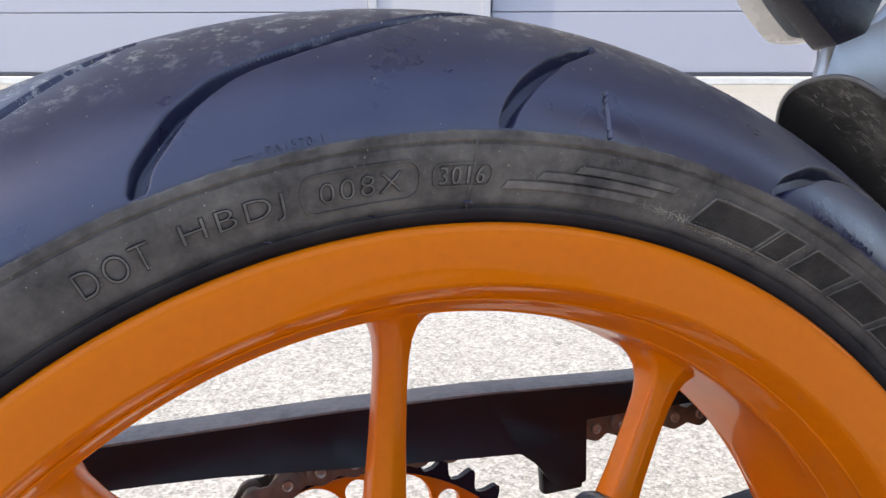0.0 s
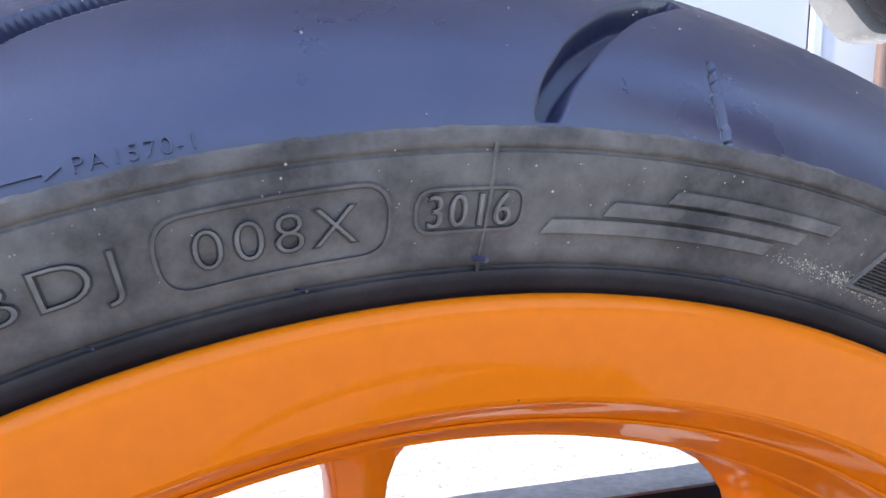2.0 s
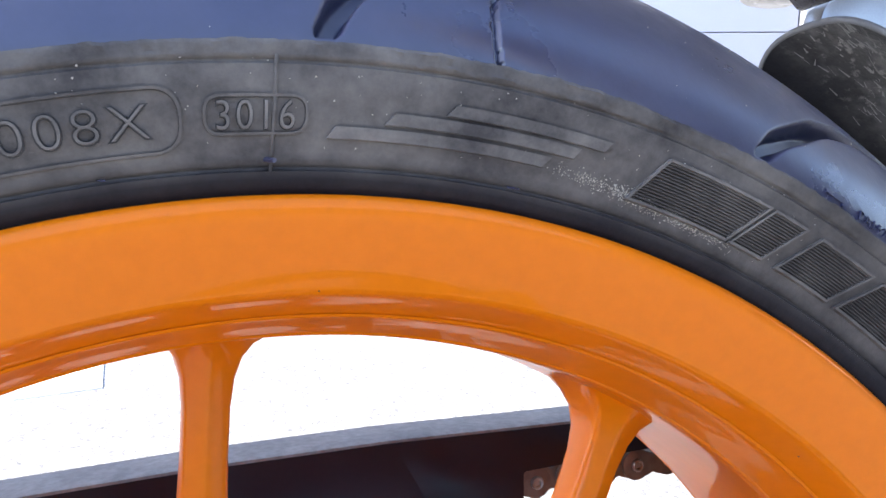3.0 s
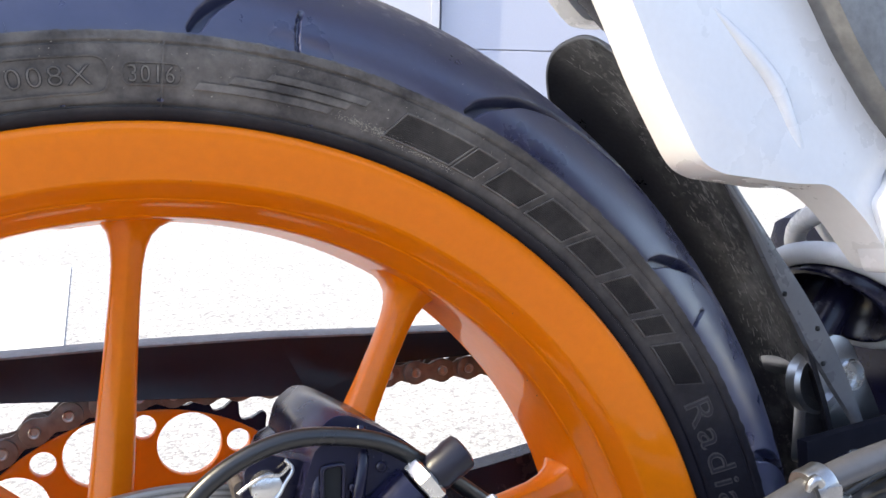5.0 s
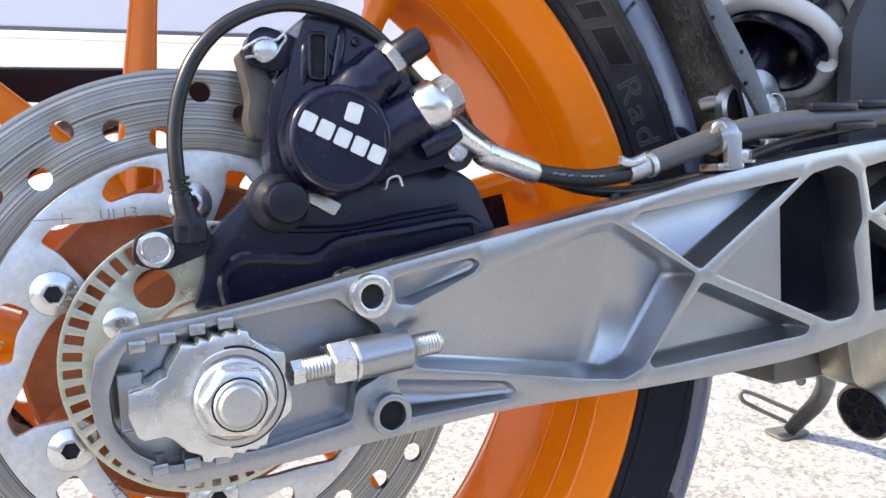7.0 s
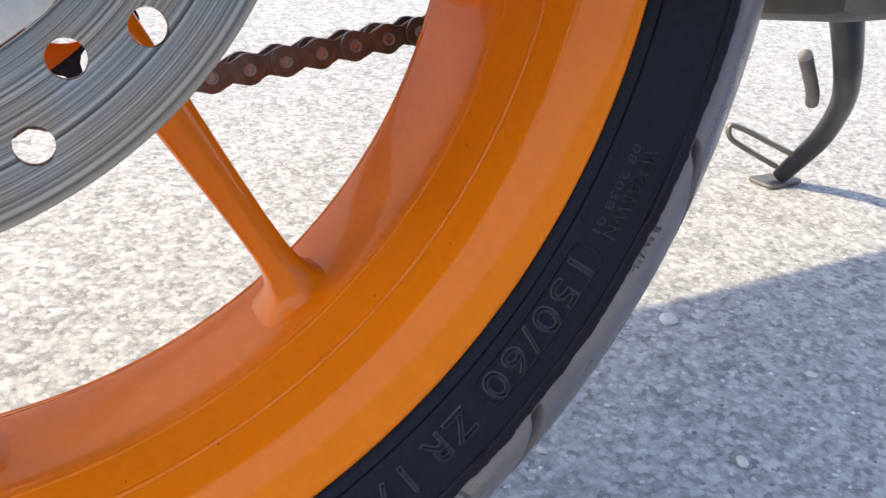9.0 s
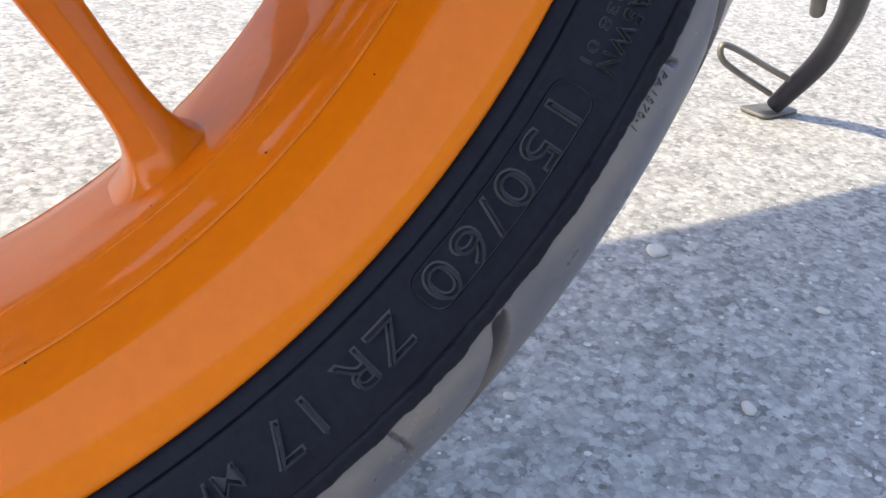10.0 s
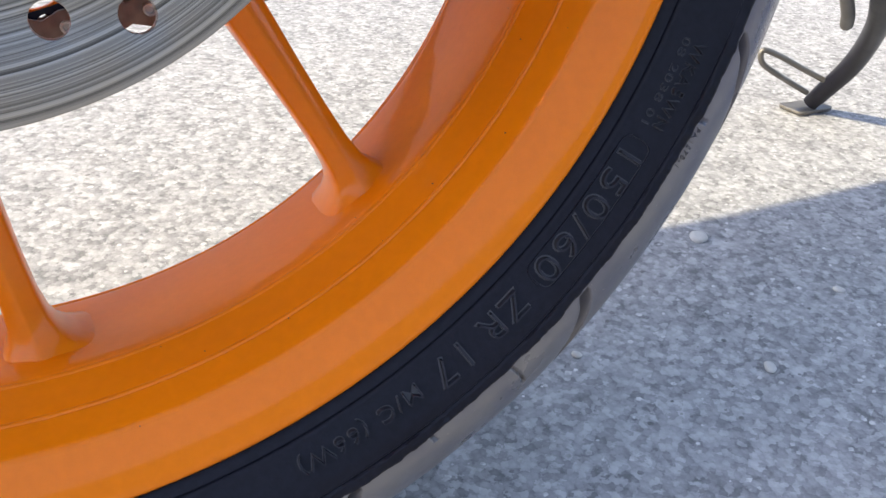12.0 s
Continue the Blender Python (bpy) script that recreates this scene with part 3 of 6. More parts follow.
# Darker layer that outlines letters and frames, to make their relief stand out.
CREASE = material("dark_outline_rubber", (0.022, 0.022, 0.026), 0.5, noise_scale=60, mix=0.8, second=(0.06, 0.057, 0.056), bump=0.2, spec=0.4)
def tyre_text(text, a0, a1, r0, r1, high=0.0010, tread_u=None, mat=None, offset=-0.0022):
    bm = glyphs(text, 0.1, 1.15, offset)
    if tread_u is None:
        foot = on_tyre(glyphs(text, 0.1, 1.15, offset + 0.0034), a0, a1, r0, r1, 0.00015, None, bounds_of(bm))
        part("letter_foot", foot, CREASE, tyre, "thin dark outline under the letters", 30)
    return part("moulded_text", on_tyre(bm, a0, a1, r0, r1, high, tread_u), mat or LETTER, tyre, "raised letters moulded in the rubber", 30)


def outline(points_out, points_in):
    """A flat ring between two loops with as many points each."""
    bm = bmesh.new()
    grid_mesh(bm, [[(x, y, 0) for x, y in points_out], [(x, y, 0) for x, y in points_in]], False, True)
    return bm


def capsule(w, h, r, t):
    """A rounded frame of width w, height h and line width t."""
    return outline(rounded([(0, 0), (w, 0), (w, h), (0, h)], r, 8), rounded([(t, t), (w - t, t), (w - t, h - t), (t, h - t)], r - t, 8))


def tyre_frame(a0, a1, r0, r1, t=0.0005, high=0.0006):
    w, h = abs(radians(a0 - a1)) * (r0 + r1) / 2, r1 - r0
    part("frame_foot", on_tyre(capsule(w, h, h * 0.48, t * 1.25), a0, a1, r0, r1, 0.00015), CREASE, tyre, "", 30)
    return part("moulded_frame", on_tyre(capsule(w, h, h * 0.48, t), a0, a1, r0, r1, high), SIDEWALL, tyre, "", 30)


tyre_text("DOT", 114.6, 109.9, 0.2390, 0.2463)
tyre_text("HBDJ", 107.9, 101.2, 0.2390, 0.2464)
tyre_text("008X", 98.8, 93.15, 0.2405, 0.2460)
tyre_frame(100.1, 91.8, 0.2376, 0.2489)
tyre_text("3016", 90.4, 87.1, 0.2411, 0.2460, 0.0010, offset=-0.001)
tyre_frame(90.95, 86.5, 0.2401, 0.2471)
tyre_text("PA1570-1", 101.5, 98.0, 0, 0, 0.0005, (0.012, 0.042), RUBBER)
tyre_text("PA1570-1", 56.4, 53.2, 0, 0, 0.0005, (0.012, 0.042), RUBBER)
tyre_text("PA1570-1", -32.3, -35.5, 0, 0, 0.0005, (0.012, 0.042), RUBBER)
arrow = [(0, 0.35), (0.7, 0.35), (0.7, 0.0), (1, 0.5), (0.7, 1.0), (0.7, 0.65), (0, 0.65)]
for a in (103.6, 59.0):
    bm = bmesh.new()
    bm.faces.new([bm.verts.new((x, y * 0.3, 0)) for x, y in arrow])
    bmesh.ops.triangulate(bm, faces=bm.faces[:])
    part("moulded_arrow", on_tyre(bm, a, a - 1.8, 0, 0, 0.0005, (0.012, 0.045)), RUBBER, tyre, "", 30)
tyre_text("150/60", -36.8, -48.6, 0.2388, 0.2460, 0.0018)
tyre_frame(-35.2, -49.3, 0.2376, 0.2474)
tyre_text("ZR", -50.9, -55.0, 0.2390, 0.2460, 0.0018)
tyre_text("17", -57.1, -60.0, 0.2390, 0.2465, 0.0018)
tyre_text("M/C (66W)", -61.7, -72.3, 0.2385, 0.2440, 0.0018)
tyre_text("WKA5WN", -26.8, -33.9, 0.2435, 0.2468, 0.0014)
tyre_text("08 2038 01", -26.8, -34.0, 0.2400, 0.2423, 0.0004)
tyre_text("Radial", 26.6, 13.0, 0.2385, 0.2475, 0.0006)
# three slanted speed bars
for a0, a1, b0, b1, r0, r1 in ((85.6, 74.7, 85.25, 74.35, 0.2396, 0.2418), (83.0, 73.25, 82.6, 73.0, 0.2426, 0.2448), (80.15, 71.8, 79.8, 71.55, 0.2455, 0.2476)):
    bm = bmesh.new()
    n = 24
    grid_mesh(bm, [[(a0 + (a1 - a0) * k / n, 0, 0) for k in range(n + 1)], [(b0 + (b1 - b0) * k / n, 1, 0) for k in range(n + 1)]])
    for v in bm.verts:
        v.co.x = -v.co.x
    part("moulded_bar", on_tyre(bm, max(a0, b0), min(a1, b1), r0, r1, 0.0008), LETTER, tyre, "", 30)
# the maker's mark as plain slanted ribbed blocks
for a0, a1 in ((69.4, 62.8), (62.4, 60.1), (58.9, 54.8), (53.9, 49.2), (48.4, 44.0), (43.0, 38.6), (37.8, 35.6), (34.3, 29.4)):
    ribs, edge = 15, 0.00055
    def at(k, k_, high):
        """A place on the block: k along the tyre, k_ outwards, both from 0 to 1."""
        r, a = 0.2386 + 0.0096 * k_, radians(a0 - 1.2 * k_ + (a1 - a0) * k)
        return (r * math.cos(a), sidewall_y(r) - high, r * math.sin(a))
    field = bmesh.new()
    steps = [(q + f) / ribs for q in range(ribs) for f in (0.0, 0.14, 0.50, 0.64)] + [1.0]
    highs = [h for q in range(ribs) for h in (0.00005, 0.00062, 0.00062, 0.00005)] + [0.00005]
    grid_mesh(field, [[at(k / 10, q, h) for k in range(11)] for q, h in zip(steps, highs)])
    bmesh.ops.recalc_face_normals(field, faces=field.faces)
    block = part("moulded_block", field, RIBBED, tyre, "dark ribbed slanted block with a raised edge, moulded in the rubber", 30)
    ex, ez = edge / 0.243 / radians(a0 - a1), edge / 0.0096
    loops = []
    for out, high in ((1.0, -0.0004), (0.7, 0.0011), (-0.3, 0.0011), (-0.5, 0.0)):
        x0_, x1_, z0_, z1_ = -ex * out, 1 + ex * out, -ez * out, 1 + ez * out
        side = [j / 10 for j in range(10)]
        loops.append([at(x0_ + (x1_ - x0_) * j, z0_, high) for j in side] + [at(x1_, z0_ + (z1_ - z0_) * j, high) for j in side]
                     + [at(x1_ - (x1_ - x0_) * j, z1_, high) for j in side] + [at(x0_, z1_ - (z1_ - z0_) * j, high) for j in side])
    rim_ = bmesh.new()
    grid_mesh(rim_, loops, False, True)
    bmesh.ops.recalc_face_normals(rim_, faces=rim_.faces)
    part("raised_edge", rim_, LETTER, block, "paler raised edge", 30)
# the mould's seam and the dust caught in the rubber
bm = bmesh.new()
tube([(float(r) * math.cos(radians(88.1 - (r - 0.2305) * 9)), sidewall_y(r) - 0.0001, float(r) * math.sin(radians(88.1 - (r - 0.2305) * 9))) for r in np.linspace(0.2312, 0.2538, 16)], 0.0004, 6, bm, 2)
part("mould_seam", bm, SIDEWALL, tyre, "", 60)
for a, r, dy, w in ((76.0, 0.2345, 0.0033, 0.00022), (95.5, 0.2346, 0.003, 0.00022), (103.0, 0.2345, 0.0028, 0.0002), (88.3, 0.2358, 0.0030, 0.0005)):
    bm = tube([(r * math.cos(radians(a)), sidewall_y(r), r * math.sin(radians(a))), ((r - 0.0004) * math.cos(radians(a - 0.3)), sidewall_y(r) - dy, (r - 0.0004) * math.sin(radians(a - 0.3)))], w, 6, None, 2)
    part("rubber_whisker", bm, RUBBER, tyre, "", 60)
DUST = material("dry_pale_dust", (0.40, 0.36, 0.30), 0.9, noise_scale=200, mix=0.3)
bm = bmesh.new()
def fleck(a, r, y, size):
    m = Matrix.Translation((r * math.cos(radians(a)), y, r * math.sin(radians(a)))) @ Euler((rng.random() * 6, rng.random() * 6, rng.random() * 6)).to_matrix().to_4x4()
    bmesh.ops.create_cone(bm, segments=5, radius1=size, radius2=size * 0.4, depth=size * 0.8, cap_ends=True, matrix=m)
for k in range(130):
    a, r = rng.uniform(58, 118), rng.triangular(0.236, 0.2545, 0.251)
    fleck(a, r, sidewall_y(r), rng.uniform(0.00008, 0.00026))
for k in range(900):
    t = rng.triangular(0, 1, 0.4)
    a, r = 74.2 - 13 * t + rng.gauss(0, 0.5), 0.2402 - 0.0030 * t + rng.gauss(0, 0.0008)
    fleck(a, r, sidewall_y(r), rng.uniform(0.00007, 0.00022))
for k in range(500):
    u = min(rng.triangular(0.0, 1.3, 0.95), 1.25)
    r, y = tread_at(u)
    fleck(rng.uniform(40, 135), r, y, rng.uniform(0.0001, 0.0005) * (0.4 + 0.8 * u))
for k in range(160):
    u = rng.uniform(0.0, 0.4)
    r, y = tread_at(u)
    fleck(rng.uniform(-75, -10), r, y, rng.uniform(0.00008, 0.0002))
tagged(part("dust", bm, DUST, tyre, "pale dust and grit caught in the rubber", 0), kind="stuff")

# -- wheel --
rim_side = [(0.2265, -0.0535), (0.2290, -0.0560), (0.2294, -0.0575), (0.2291, -0.0588), (0.2280, -0.0596), (0.2262, -0.0597), (0.2240, -0.0592),
            (0.2110, -0.0526), (0.2101, -0.0521), (0.2090, -0.0508), (0.2074, -0.0470), (0.2056, -0.0432), (0.2038, -0.0400), (0.2018, -0.0345), (0.2000, -0.0300), (0.1988, -0.0268), (0.1982, -0.0235), (0.1980, -0.0120), (0.1980, 0.0)]
bead, well = rim_side[:7], smooth_path([(r, y, 0) for r, y in rim_side[7:]], 5)
rim_side = bead + [(p.x, p.y) for p in well]
rim_profile = rim_side + [(r, -y) for r, y in reversed(rim_side[:-1])] + [(0.2065, 0.036), (0.2065, -0.036)]
rim = part("wheel_rim", revolved(rim_profile, 420), ORANGE, bike, "glossy orange cast wheel rim", 50)


# fine ridges left by the casting in the well of the rim
for s_ in (-1, 1):
    for r, y in ((0.2043, 0.0410), (0.1991, 0.0272)):
        ring_ = [(r + 0.0003, y + 0.0010), (r - 0.0004, y + 0.0006), (r - 0.0006, y), (r - 0.0004, y - 0.0006), (r + 0.0003, y - 0.0010)]
        part("rim_ridge", revolved([(a, b_ * s_) for a, b_ in ring_], 240), ORANGE, rim, "", 80)

# specks of tar and small chips in the paint
bm = bmesh.new()
for k in range(45):
    q = rng.uniform(0, 1)
    r0, y0 = rim_side[7 + int(q * (len(rim_side) - 9))] if rng.random() < 0.97 else (rng.uniform(0.2125, 0.2235), 0)
    if y0 == 0:
        y0 = -0.0526 - (r0 - 0.2110) / 0.0130 * 0.0066
    th = rng.uniform(0, 2 * math.pi)
    size = rng.uniform(0.0001, 0.00035)
    m = Matrix.Translation((r0 * math.cos(th), y0, r0 * math.sin(th))) @ Euler((rng.random() * 6, rng.random() * 6, 0)).to_matrix().to_4x4()
    bmesh.ops.create_icosphere(bm, subdivisions=1, radius=size, matrix=m)
TAR = material("tar_speck", (0.05, 0.025, 0.015), 0.6, noise_scale=200)
tagged(part("grime", bm, TAR, rim, "dark specks of tar on the orange paint", 60), kind="stuff")


def spoke_mesh(s):
    th0, d = s * radians(17.9), -s * 0.0265
    th = th0 - math.asin(d / 0.185)
    radii = [0.2030, 0.2008, 0.1990, 0.1965, 0.1930, 0.1878, 0.1805, 0.168, 0.15, 0.12, 0.09, 0.06, 0.040]
    half = [0.0280, 0.0210, 0.0155, 0.0112, 0.0084, 0.0067, 0.0059, 0.0058, 0.0063, 0.0075, 0.0084, 0.0088, 0.010]
    front = [-0.0188, -0.0180, -0.0168, -0.0150, -0.0132, -0.0118, -0.0110, -0.0106, -0.0108, -0.013, -0.019, -0.028, -0.036]
    back = [0.0188, 0.0180, 0.0165, 0.0130, 0.0090, 0.0060, 0.0045, 0.0040, 0.0040, 0.006, 0.010, 0.016, 0.02]
    sec = [(-1.0, 0.42), (-0.98, 0.26), (-0.92, 0.15), (-0.80, 0.08), (-0.25, 0.035), (-0.10, 0.0), (0.10, 0.0), (0.25, 0.035), (0.80, 0.08), (0.92, 0.15), (0.98, 0.26), (1.0, 0.42), (0.96, 0.8), (0.85, 0.95), (0.5, 1.0), (-0.5, 1.0), (-0.85, 0.95), (-0.96, 0.8)]
    rows = []
    path = []
    for r in radii:
        a = th + math.asin(d / r)
        path.append(Vector((r * math.cos(a), 0, r * math.sin(a))))
    for k, p in enumerate(path):
        t = (path[max(k - 1, 0)] - path[min(k + 1, len(path) - 1)]).normalized()
        sd = Vector((-t.z, 0, t.x))
        rows.append([p + sd * (u * half[k]) + Vector((0, front[k] + v * (back[k] - front[k]), 0)) for u, v in sec])
    bm = bmesh.new()
    vs = grid_mesh(bm, rows, False, True)
    bm.faces.new(vs[-1])
    bmesh.ops.recalc_face_normals(bm, faces=bm.faces)
    return bm
for s in (-1, 1):
    first = part("spoke", spoke_mesh(s), ORANGE, rim, "", 55, pose(0, 0, 0, 0, -109.1, 0))
    for k in range(1, 5):
        more = new("spoke", first.data)
        more.parent, more.matrix_basis = rim, pose(0, 0, 0, 0, -109.1 - 72 * k, 0)
hub = revolved([(0.018, -0.066), (0.033, -0.066), (0.036, -0.062), (0.037, -0.050), (0.046, -0.042), (0.052, -0.030), (0.053, 0.020), (0.046, 0.035), (0.04, 0.06), (0.018, 0.06)], 120)
for k in range(6):
    a = radians(91 + 60 * k)
    lathe([(0, 0.0125), (0.03, 0.0115), (0.0325, 0.0105)], (0.060 * math.cos(a), -0.042, 0.060 * math.sin(a)), (0, -1, 0), 20, hub)
revolved([(0.040, -0.058), (0.067, -0.056), (0.069, -0.053), (0.067, -0.047), (0.045, -0.036)], 90, True, hub)
# Darker orange paints the hub's shade behind the disc; speckles are brake dust.
DULL = material("shaded_dusty_orange_paint", (0.40, 0.090, 0.012), 0.5, coat=0.25, noise_scale=70, mix=0.7, second=(0.24, 0.062, 0.018), fine=500, fine_mix=0.15, bump=0.1)
part("hub", hub, DULL, rim, "orange hub, darkened for its shade, with brown brake dust")


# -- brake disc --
# Near-black colour that paints in the shade of holes, sockets and gaps.
NEAR_BLACK = material("near_black_hole_shade", (0.006, 0.006, 0.006), 0.9, noise_scale=60)
def brushed_disc():
    """Steel turned and worn in rings round the axle."""
    m = material("worn_brake_disc", (0.46, 0.455, 0.44), 0.42, 0.85, noise_scale=80, mix=0.2, bump=0.0)
    nt = m.node_tree
    b = nt.nodes["Principled BSDF"]
    co = nt.nodes.new("ShaderNodeTexCoord")
    sep = nt.nodes.new("ShaderNodeSeparateXYZ")
    nt.links.new(co.outputs["Object"], sep.inputs["Vector"])
    com = nt.nodes.new("ShaderNodeCombineXYZ")
    nt.links.new(sep.outputs["X"], com.inputs["X"])
    nt.links.new(sep.outputs["Z"], com.inputs["Y"])
    ln = nt.nodes.new("ShaderNodeVectorMath")
    ln.operation = "LENGTH"
    nt.links.new(com.outputs["Vector"], ln.inputs[0])
    ring = nt.nodes.new("ShaderNodeTexNoise")
    ring.noise_dimensions = "1D"
    ring.inputs["Scale"].default_value, ring.inputs["Detail"].default_value, ring.inputs["Roughness"].default_value = 900, 4, 0.75
    nt.links.new(ln.outputs["Value"], ring.inputs["W"])
    bp = nt.nodes.new("ShaderNodeBump")
    bp.inputs["Strength"].default_value, bp.inputs["Distance"].default_value = 0.5, 0.0003
    nt.links.new(ring.outputs["Fac"], bp.inputs["Height"])
    nt.links.new(bp.outputs["Normal"], b.inputs["Normal"])
    ramp = nt.nodes.new("ShaderNodeValToRGB")
    ramp.color_ramp.elements[0].position, ramp.color_ramp.elements[0].color = 0.3, (0.060, 0.057, 0.052, 1)
    ramp.color_ramp.elements[1].position, ramp.color_ramp.elements[1].color = 0.65, (0.40, 0.38, 0.345, 1)
    nt.links.new(ring.outputs["Fac"], ramp.inputs["Fac"])
    nt.links.new(ramp.outputs["Color"], b.inputs["Base Color"])
    return m


holes = []
cycle = [0.1037, 0.0967, 0.0897, 0.0998, 0.0930, 0.0866]
for k in range(36):
    a = radians(-33.3 - 10 * k)
    holes.append(circle(0.0042, cycle[k % 6] * math.cos(a), cycle[k % 6] * math.sin(a), 20))
disc = part("brake_disc", plate(circle(0.1124, n=200), holes + [circle(0.0808, n=140)], -0.0788, -0.0752, None, 0.0003), brushed_disc(), bike, "drilled steel brake disc, worn in fine rings", 30)


def polar(points, base=0.0):
    return [(r * math.cos(radians(base + a)), r * math.sin(radians(base + a))) for a, r in points]
cut, inner = [], []
for k in range(6):
    be = 91.0 + 60 * k
    cut.append(rounded(polar([(8, 0.0650), (7.2, 0.0745), (14, 0.0782), (22, 0.0772), (26, 0.0730), (25.5, 0.0688), (16, 0.0680)], be), 0.0026, 5))
    inner += polar([(-9, 0.0520), (-4, 0.0492), (0, 0.0488), (3, 0.0505), (5, 0.0540), (12, 0.0575), (22, 0.0612), (32, 0.0655), (42, 0.0742), (48, 0.0738), (47.5, 0.0660)], be)
    cut.append(circle(0.0035, 0.060 * math.cos(radians(be)), 0.060 * math.sin(radians(be)), 12))
part("carrier", plate(circle(0.0806, n=140), cut + [rounded(inner, 0.0022, 3)], -0.0784, -0.0746, None, 0.0004), CARRIER, disc, "pale stamped carrier with curved cut-outs", 30)
for k in range(6):
    a = radians(91 + 60 * k)
    c = (0.060 * math.cos(a), -0.0785, 0.060 * math.sin(a))
    bm = bmesh.new()
    rows = []
    for d, r in ((-0.001, 0.0086), (0.0008, 0.0086), (0.0016, 0.0082), (0.0033, 0.0050), (0.0036, 0.0042)):
        rows.append([(c[0] + r * math.cos(2 * math.pi * j / 30), c[1] - d, c[2] + r * math.sin(2 * math.pi * j / 30)) for j in range(30)])
    for d, r in ((0.0036, 0.0030), (0.0006, 0.0028)):
        hexa = []
        for j in range(30):
            an = 2 * math.pi * j / 30
            rr = r / math.cos((an % (math.pi / 3)) - math.pi / 6)
            hexa.append((c[0] + rr * math.cos(an), c[1] - d, c[2] + rr * math.sin(an)))
        rows.append(hexa)
    vs = grid_mesh(bm, rows, False, True)
    bm.faces.new(vs[-1])
    bmesh.ops.recalc_face_normals(bm, faces=bm.faces)
    bolt = part("disc_bolt", bm, ZINC, disc, "countersunk socket bolt", 35)
    # Near-black floor stands in for the shade inside the hexagonal socket.
    part("socket", lathe([(0, 0.0031), (0.0004, 0.0031)], (c[0], c[1] - 0.0024, c[2]), (0, -1, 0), sides=6), NEAR_BLACK, bolt)
INK = material("engraved_grey", (0.22, 0.22, 0.22), 0.6, noise_scale=100)
def flat_text(text, size, m, parent, mat, thick=0.00015):
    bm = glyphs(text, size, 1.1)
    res = bmesh.ops.extrude_face_region(bm, geom=bm.faces[:])
    for v in res["geom"]:
        if isinstance(v, bmesh.types.BMVert):
            v.co.z += thick
    x0, x1 = min(v.co.x for v in bm.verts), max(v.co.x for v in bm.verts)
    for v in bm.verts:
        v.co.x -= (x0 + x1) / 2
        v.co = m @ v.co
    bmesh.ops.recalc_face_normals(bm, faces=bm.faces)
    return part("engraved_text", bm, mat, parent, "", 0)
def facing(x, y, z, turn=0):
    return pose(x, y, z, 90, 0, 0) @ pose(0, 0, 0, 0, 0, turn)
flat_text("UL13", 0.0060, facing(-0.0275, -0.0785, 0.0555, 3), disc, INK)
flat_text("3.6mm", 0.0068, facing(-0.0745, -0.0785, 0.004, 66), disc, INK)
flat_text("MIN TH", 0.0054, facing(-0.0325, -0.0785, -0.0548, 113), disc, INK)
part("engraved_mark", plate(rounded([(-0.0755, 0.0295), (-0.0705, 0.0310), (-0.0718, 0.0352), (-0.0768, 0.0337)], 0.0004), [rounded([(-0.0750, 0.0300), (-0.0710, 0.0313), (-0.0722, 0.0346), (-0.0762, 0.0333)], 0.0003)], -0.0786, -0.0783), INK, disc, "", 0)
part("engraved_mark", box((-0.058, -0.0786, 0.0565), (-0.044, -0.0783, 0.0569), box((-0.0475, -0.0786, 0.0548), (-0.0471, -0.0783, 0.0588))), INK, disc, "", 0)

# -- speed sensor ring --
slots = []
for k in range(48):
    a0 = 7.5 * k
    slots.append(rounded(polar([(-2.2, 0.0448), (-1.9, 0.0514), (1.9, 0.0514), (2.2, 0.0448)], a0), 0.0005, 2))
for k in range(6):
    slots.append(circle(0.0075, 0.0335 * math.cos(radians(121 + 60 * k)), 0.0335 * math.sin(radians(121 + 60 * k)), 24))
ring = part("sensor_ring", plate(circle(0.0532, n=120), slots + [circle(0.0235, n=40)], -0.0905, -0.0888, None, 0.0002), BRASSY, bike, "slotted steel ring for the wheel speed sensor", 30)
for k in range(5):
    a = radians(151 + 60 * k)
    bm = lathe([(0, 0.0062), (0.0008, 0.0063), (0.0014, 0.0054), (0.0019, 0.0034), (0.0020, 0.0022), (0.0008, 0.0020), (0.0007, 0.0002)], (0.0345 * math.cos(a), -0.0904, 0.0345 * math.sin(a)), (0, -1, 0), 20)
    part("ring_bolt", bm, ZINC, ring, "domed socket bolt")
part("hub_spacer", lathe([(0, 0.0225), (0.024, 0.0225), (0.045, 0.018), (0.062, 0.018)], (0, -0.068, 0), (0, -1, 0), 40), ZINC, bike)

# -- swingarm --
SLOPE = 0.15
# Near-black colour for the casting's hollow, painted in place of shade.
HOLLOW = material("shaded_casting", (0.009, 0.009, 0.015), 0.7, 0.0, noise_scale=30, mix=0.5, bump=0.1, spec=0.12)
def sheared(bm):
    return moved(bm, lambda c: Vector((c.x, c.y + SLOPE * c.x, c.z)))
UPPER = [(-0.0310, 0.0228), (0.0075, 0.0264), (0.0453, 0.0320), (0.101, 0.0402), (0.1841, 0.0515), (0.2465, 0.0615), (0.3662, 0.0738), (0.50, 0.081)]
LOWER = [(0.50, -0.018), (0.3651, -0.031), (0.286, -0.0362), (0.184, -0.0328), (0.1134, -0.0284), (0.0648, -0.0286), (0.0293, -0.0290), (-0.0074, -0.0290), (-0.0216, -0.0276), (-0.0336, -0.0180), (-0.0396, -0.0070), (-0.0410, 0.0040), (-0.0390, 0.0150)]
